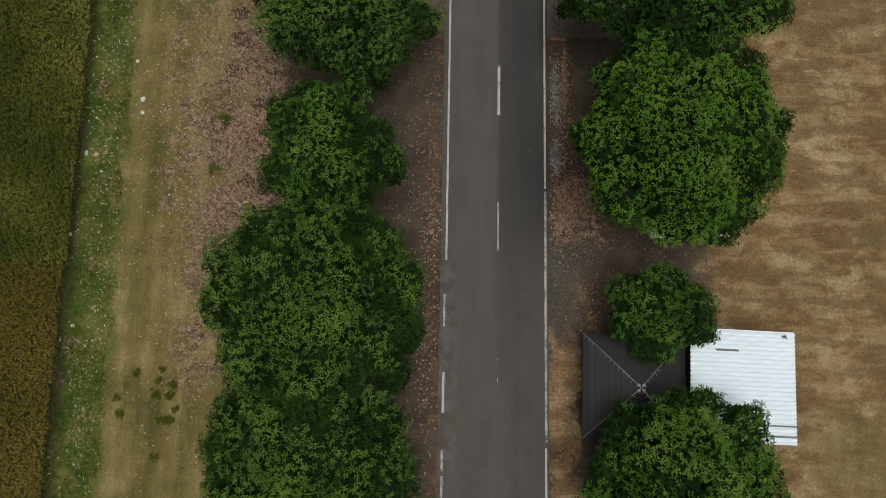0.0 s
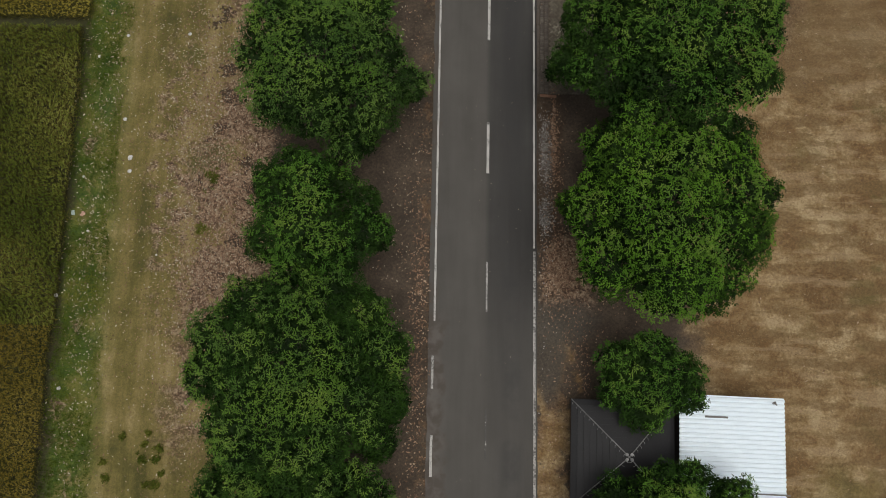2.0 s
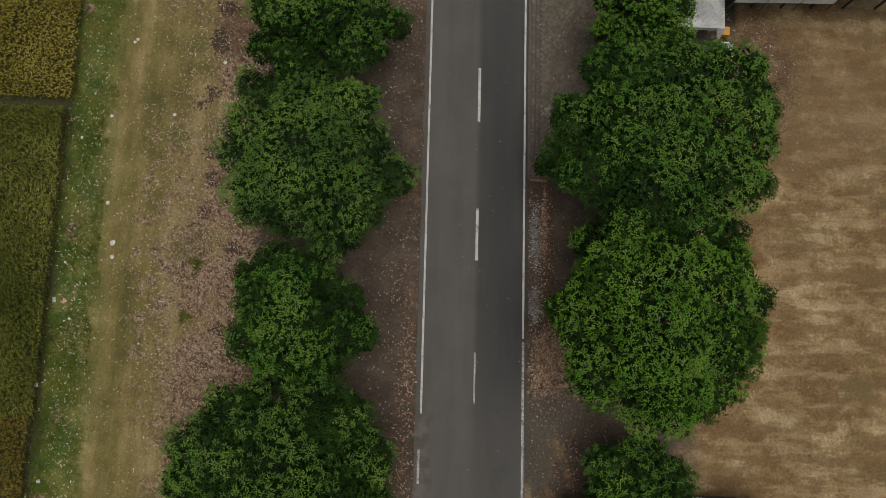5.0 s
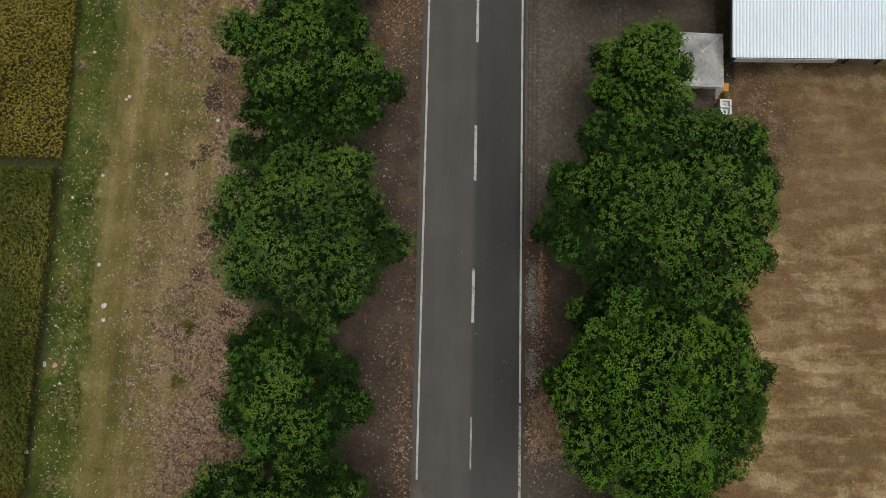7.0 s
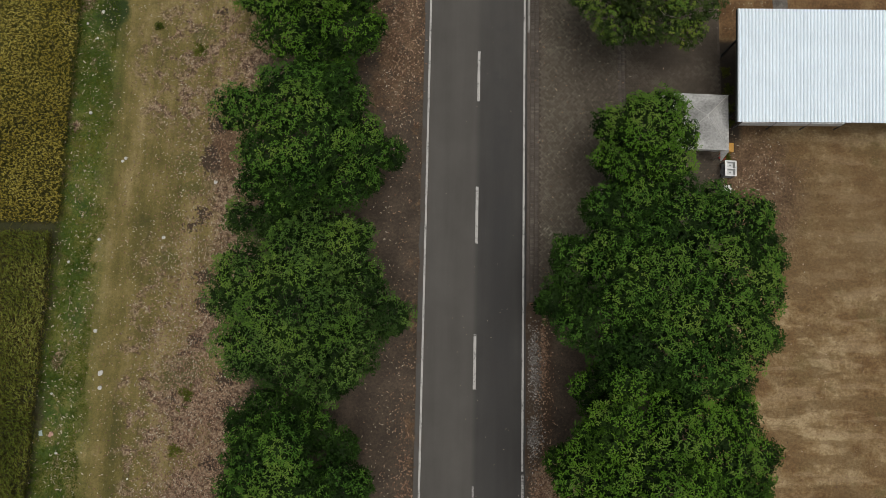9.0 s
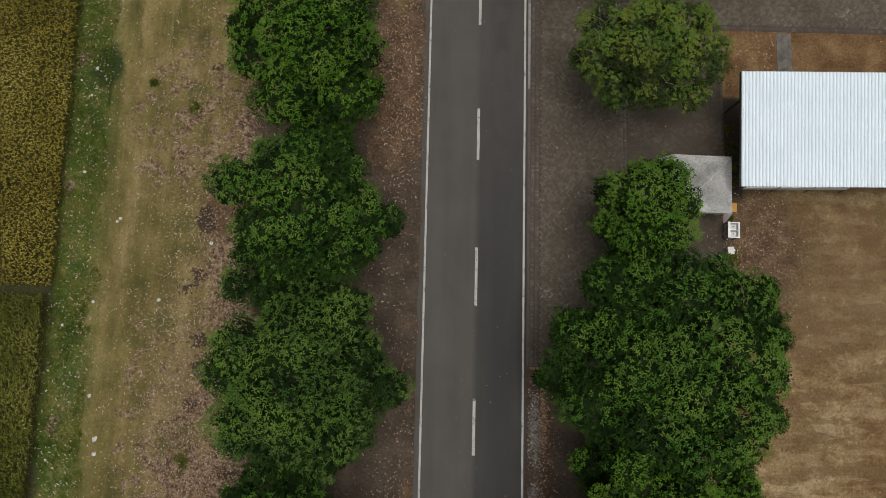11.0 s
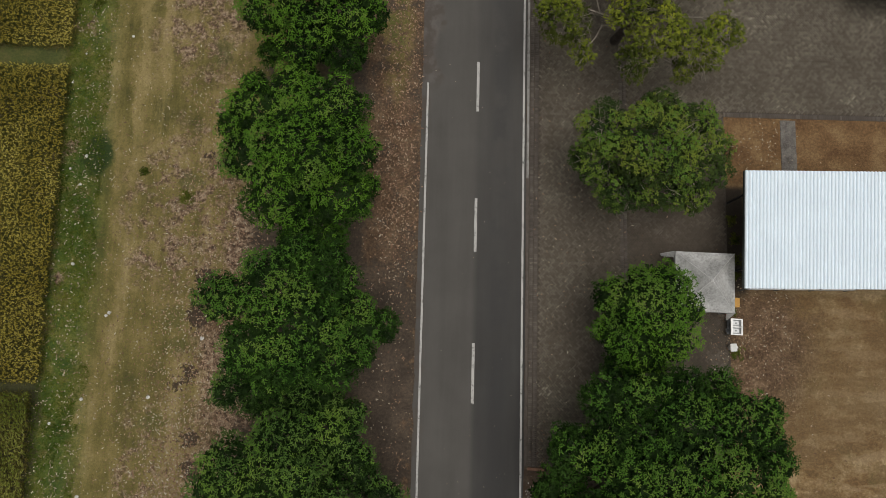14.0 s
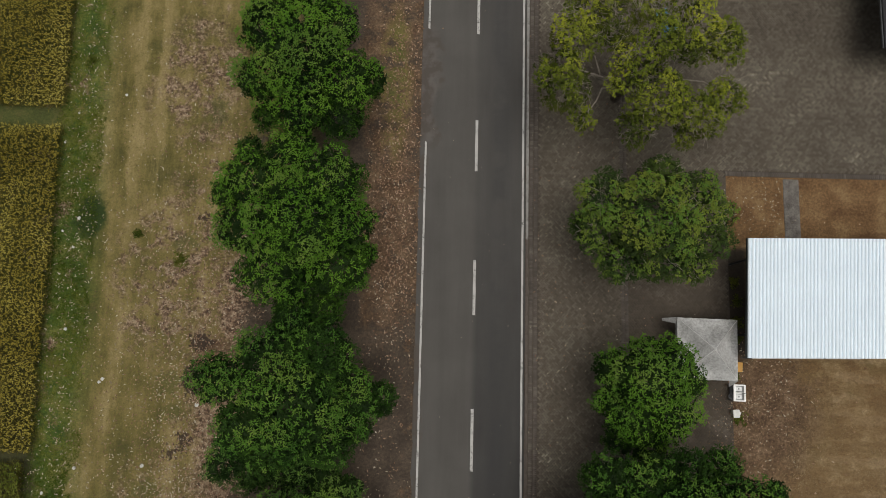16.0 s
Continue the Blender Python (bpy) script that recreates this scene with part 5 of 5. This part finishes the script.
for k, (x, y, r) in enumerate(((-18.44, -0.17, 0.16), (-19.36, -1.4, 0.17), (-19.18, -2.2, 0.22), (-17.42, -1.26, 0.2), (-17.31, -0.53, 0.13), (-16.63, -0.64, 0.22), (-16.71, -1.29, 0.22), (-16.38, -1.95, 0.14), (-16.65, -2.52, 0.23), (-17.07, -2.46, 0.18), (-17.3, -4.32, 0.22), (-17.11, 0.01, 0.14), (-17.73, 33.4, 0.2), (-15.38, 32.03, 0.4), (-21.0, 42.78, 0.4), (13.75, 28.6, 0.3), (13.7, 29.5, 0.35), (13.8, 30.6, 0.3), (13.7, 31.6, 0.3), (13.65, 24.6, 0.35), (13.5, 26.75, 0.25), (-14.8, 13.4, 0.5), (-15.2, 10.6, 0.3))):
    weed(x, y, r, 200 + k)

# ---- concrete path and edging ----
tagged(part("pavement_path", ribbon(16.5, 17.32, 33.4, 37.2, -0.02, 0.04, 0.02, 0.3, 41), M_CONCRETE), "narrow grey concrete path between soil beds", "path", kind="structure")


# ---- brick paving in diagonal herringbone ----
def herringbone(x0, x1, y0, y1, seed):
    """Bricks 21 x 10.5 cm at 45 degrees, clipped to a rectangle by their centres."""
    rng = np.random.default_rng(seed)
    w = 0.105
    c = np.array(((x0 + x1) / 2, (y0 + y1) / 2))
    reach = int(math.hypot(x1 - x0, y1 - y0) / 2 / w) + 3
    i, j = np.meshgrid(np.arange(-reach, reach), np.arange(-reach, reach))
    i, j = i.ravel(), j.ravel()
    m = (i - j) % 4
    flat = np.stack([i + 1.0, j + 0.5], axis=1)[m == 0]
    tall = np.stack([i + 0.5, j + 0.0], axis=1)[m == 2]
    verts = []
    r = math.sqrt(0.5)
    for centres, hx, hy in ((flat, 1.0, 0.5), (tall, 0.5, 1.0)):
        q = centres * w
        p = np.stack([(q[:, 0] + q[:, 1]) * r, (q[:, 1] - q[:, 0]) * r], axis=1) + c
        p = p[(p[:, 0] > x0) & (p[:, 0] < x1) & (p[:, 1] > y0) & (p[:, 1] < y1)]
        top = 0.05 + rng.normal(scale=0.003, size=len(p))
        gap = 0.006
        quad = []
        for z, inset in ((None, gap + 0.004), (0.02, gap)):
            for sx, sy in ((-1, -1), (1, -1), (1, 1), (-1, 1)):
                a, b = sx * (hx * w - inset), sy * (hy * w - inset)
                quad.append(np.stack([p[:, 0] + (a + b) * r, p[:, 1] + (b - a) * r, top if z is None else np.full(len(p), z)], axis=1))
        verts.append(np.stack(quad, axis=1).reshape(-1, 3))
    v = np.concatenate(verts)
    base = np.arange(0, len(v), 8)[:, None]
    f = np.concatenate([base + np.array(k) for k in ((0, 1, 2, 3), (4, 5, 1, 0), (5, 6, 2, 1), (6, 7, 3, 2), (7, 4, 0, 3))], axis=1).reshape(-1, 4)
    return v, f


def soldier(x0, x1, y0, y1, along, seed):
    """A course of bricks side by side. along 'y': the course runs north-south, bricks lie across it."""
    rng = np.random.default_rng(seed)
    n = int(((y1 - y0) if along == "y" else (x1 - x0)) / 0.105)
    k = np.arange(n) * 0.105
    verts = []
    z = 0.05 + rng.normal(scale=0.003, size=n)
    for zz, g in ((None, 0.009), (0.02, 0.006)):
        for sx, sy in ((0, 0), (1, 0), (1, 1), (0, 1)):
            if along == "y":
                a, b = np.full(n, x0 + g if sx == 0 else x1 - g), y0 + k + (g if sy == 0 else 0.105 - g)
            else:
                a, b = x0 + k + (g if sx == 0 else 0.105 - g), np.full(n, y0 + g if sy == 0 else y1 - g)
            verts.append(np.stack([a, b, z if zz is None else np.full(n, zz)], axis=1))
    v = np.stack(verts, axis=1).reshape(-1, 3)
    base = np.arange(0, len(v), 8)[:, None]
    f = np.concatenate([base + np.array(q) for q in ((0, 1, 2, 3), (4, 5, 1, 0), (5, 6, 2, 1), (6, 7, 3, 2), (7, 4, 0, 3))], axis=1).reshape(-1, 4)
    return v, f


def joined(pieces):
    vs, fs, n = [], [], 0
    for v, f in pieces:
        vs.append(v), fs.append(f + n)
        n += len(v)
    return np.concatenate(vs), np.concatenate(fs)


bed = bmesh.new()
for x0, x1, y0, y1 in ((2.8, 13.4, 18.6, 52.0), (13.4, 28.0, 37.3, 52.0)):
    box(bed, x0, x1, y0, y1, -0.05, 0.024)
pavement = tagged(part("pavement", bed, M_BED), "forecourt paved in dark brown herringbone bricks", "pavement", kind="structure")
v, f = joined([herringbone(3.42, 7.66, 18.6, 50.0, 51), herringbone(8.1, 13.3, 37.6, 50.0, 54), herringbone(13.3, 26.0, 37.6, 50.0, 53)])
tagged(soup("brick_field", v, f, [M_PAVER], pavement), "dark brown bricks laid in diagonal herringbone", kind="stuff")
v, f = herringbone(8.1, 13.3, 22.0, 37.6, 52)
tagged(soup("brick_field", v, f, [M_PAVER_DIRTY], pavement), "soil-stained dark bricks in diagonal herringbone", kind="stuff")
v, f = joined([soldier(2.86, 3.07, 18.6, 50, "y", 61), soldier(3.1, 3.31, 18.6, 50, "y", 62), soldier(7.68, 7.88, 18.6, 50, "y", 63), soldier(7.89, 8.08, 18.6, 50, "y", 64),
               soldier(13.4, 26, 37.32, 37.56, "x", 65)])
tagged(soup("brick_course", v, f, [M_BORDER], pavement), "straight border courses of brown brick", kind="stuff")
kerb = thing("kerb", "weathered pale concrete kerb along the paving", "kerb", 2.68, 18.6, 0, 0, kind="structure")
mesh = box(bmesh.new(), 0, 0.13, 0.006, 0.994, -0.06, 0.06, 0.012)
first = part("kerb_stone", mesh, M_KERB_DIRTY, kerb)
clean = first.data.copy()
clean.materials[0] = M_KERB
for k in range(1, 32):
    o = new("kerb_stone", first.data if k < 15 else clean)
    o.parent, o.location = kerb, (0, k, 0)
end_strip = part("brick_edging", box(bmesh.new(), 0, 0.9, -0.07, 0.07, -0.03, 0.08, 0.02), M_TERRACOTTA)
end_strip.matrix_world = pose(2.85, 18.5, 0, 0, 0, -3)
tagged(end_strip, "short terracotta edging strip at the paving's end", "edging")


# ---- fallen leaves, grass tufts and gravel ----
def strewn(name, label, category, material, zones, size, seed, curl=0.3, slim=0.4):
    """Loose leaves over zones of x, y, spread x, spread y, count."""
    rng = np.random.default_rng(seed)
    p = np.concatenate([np.stack([rng.normal(x, sx, n), rng.normal(y, sy, n), rng.uniform(0.004, 0.03, n)], axis=1) for x, y, sx, sy, n in zones])
    keep = (p[:, 0] < -3.0) | (p[:, 0] > 2.85)
    keep |= rng.uniform(size=len(p)) < 0.02
    p = p[keep]
    p[:, 2] += np.where((np.abs(p[:, 0] + 0.1) < 2.9), 0.03, 0.0) + np.where((p[:, 0] > 2.8) & (p[:, 0] < 13.4) & (p[:, 1] > 18.6), 0.05, 0.0)
    axes = unit(np.array((0, 0, 1.0)) + rng.normal(scale=0.25, size=p.shape))
    v, f = leaves(p, axes, 1, size, size * slim * 0.5, (-0.05, curl), rng)
    return tagged(soup(name, v, f, [material]), label, category, kind="stuff")


strewn("fallen_leaves", "dry brown fallen leaves on soil and grass", "leaves", M_LITTER,
       ((-14.0, 11, 1.4, 6, 12000), (-13.2, 30, 1.5, 6, 3600), (-16, 18, 2.4, 12, 4000), (-4.4, 34.5, 0.85, 4.0, 1000), (-4.2, 43, 0.8, 3.0, 500), (-3.6, 6, 0.35, 7, 700), (-4.6, 14, 1.0, 12, 350),
        (3.9, 8.9, 0.6, 1.0, 1500), (5.2, 3.9, 0.7, 1.2, 260), (3.6, 16.2, 0.1, 1.3, 500), (3.7, 13.5, 0.4, 2.5, 400), (3.6, -1.5, 0.6, 3.5, 300), (6, 6, 2, 2.5, 300), (14.6, 25.5, 1.2, 2, 500), (6, 30, 2.5, 8, 260), (18, 14, 4, 9, 700)), 0.145, 71)
strewn("pale_leaves", "bleached pale leaves scattered over the grass", "leaves", M_LITTER_PALE,
       ((-15.0, 14, 1.5, 7, 3000), (-14.6, 31, 1.8, 6, 1000), (-18, 20, 2.0, 16, 1400), (-4.8, 13, 0.6, 8, 260), (-4.6, 32, 0.8, 5, 300),
        (14.8, 25.2, 1.4, 2.2, 260), (15, 35.5, 1.2, 1, 160), (5.5, 30, 2.5, 8, 160)), 0.15, 72, slim=0.38)
strewn("strip_leaves", "large bleached leaves lying in the green grass strip", "leaves", M_LITTER_PALE, ((-21.1, 12, 0.65, 12, 1500), (-20.9, 38, 0.7, 8, 850)), 0.18, 75, slim=0.34)
strewn("verge_leaves", "large tan dry leaves on the road verge", "leaves", M_LITTER,
       ((-4.2, 34.5, 0.8, 3.6, 1100), (-4.1, 43, 0.75, 3.0, 600), (-3.5, 8.5, 0.25, 1.6, 220), (-3.6, 2.0, 0.3, 3.0, 220), (3.9, 8.8, 0.55, 0.9, 450)), 0.19, 74, slim=0.42)
strewn("road_specks", "small dry leaves blown over the road", "leaves", M_LITTER_PALE, ((0, 18, 1.6, 18, 5000),), 0.07, 73, slim=0.6)


def tufts(name, label, material, x0, x1, y0, y1, count, height, seed, holes=0.45):
    rng = np.random.default_rng(seed)
    p = np.stack([rng.uniform(x0, x1, count), rng.uniform(y0, y1, count), np.zeros(count)], axis=1)
    dense = np.array([noise.noise((a * 0.5, b * 0.3, seed)) for a, b, _ in p])
    edge = np.array([noise.noise((b * 0.6, seed, 3)) for _, b, _ in p]) * 0.6
    p = p[(dense + rng.normal(scale=0.3, size=count) > holes - 0.5) & (p[:, 0] > x0 + 0.4 + edge) & (p[:, 0] < x1 - 0.4 + edge)]
    axes = unit(np.array((0, 0, 1.0)) + rng.normal(scale=0.2, size=p.shape))
    v, f = leaves(p, axes, 4, height, 0.012, (0.25, 1.2), rng)
    return tagged(soup(name, v, f, [material]), label, "grass", kind="stuff")


tufts("grass", "short yellow-olive mown grass", M_GRASS, -20.5, -14.2, -12, 52, 13000, 0.07, 81)
tufts("grass", "green grass strip beside the crop", M_GRASS_GREEN, -22.9, -19.6, -12, 52, 26000, 0.16, 82, 0.3)
tufts("grass", "dry straw-coloured lawn grass", M_GRASS_DRY, 10.5, 27, -10, 27, 30000, 0.09, 83)


def gravel(zones, seed):
    rng = np.random.default_rng(seed)
    p = np.concatenate([np.stack([rng.normal(x, sx, n), rng.normal(y, sy, n), np.full(n, 0.01)], axis=1) for x, y, sx, sy, n in zones])
    p = p[p[:, 0] > 2.75]
    n = len(p)
    s = rng.uniform(0.015, 0.05, n)
    corner = np.array(((1, 0, 0), (0, 1, 0), (-1, 0, 0), (0, -1, 0), (0, 0, 0.8)))
    v = p[:, None, :] + s[:, None, None] * (corner[None] + rng.normal(scale=0.18, size=(n, 5, 3)))
    base = np.arange(0, n * 5, 5)[:, None]
    f = np.concatenate([base + np.array(q) for q in ((0, 1, 4), (1, 2, 4), (2, 3, 4), (3, 0, 4))], axis=1).reshape(-1, 3)
    tagged(soup("gravel", v.reshape(-1, 3), f, [M_PEBBLE]), "pale grey gravel on the road verge", "gravel", kind="stuff")


gravel(((3.08, 15.9, 0.19, 0.7, 430), (3.12, 14.6, 0.21, 0.6, 380), (3.12, 11.75, 0.22, 0.5, 520), (3.1, 13, 0.22, 2.5, 220), (3.1, 8, 0.2, 5, 70)), 91)
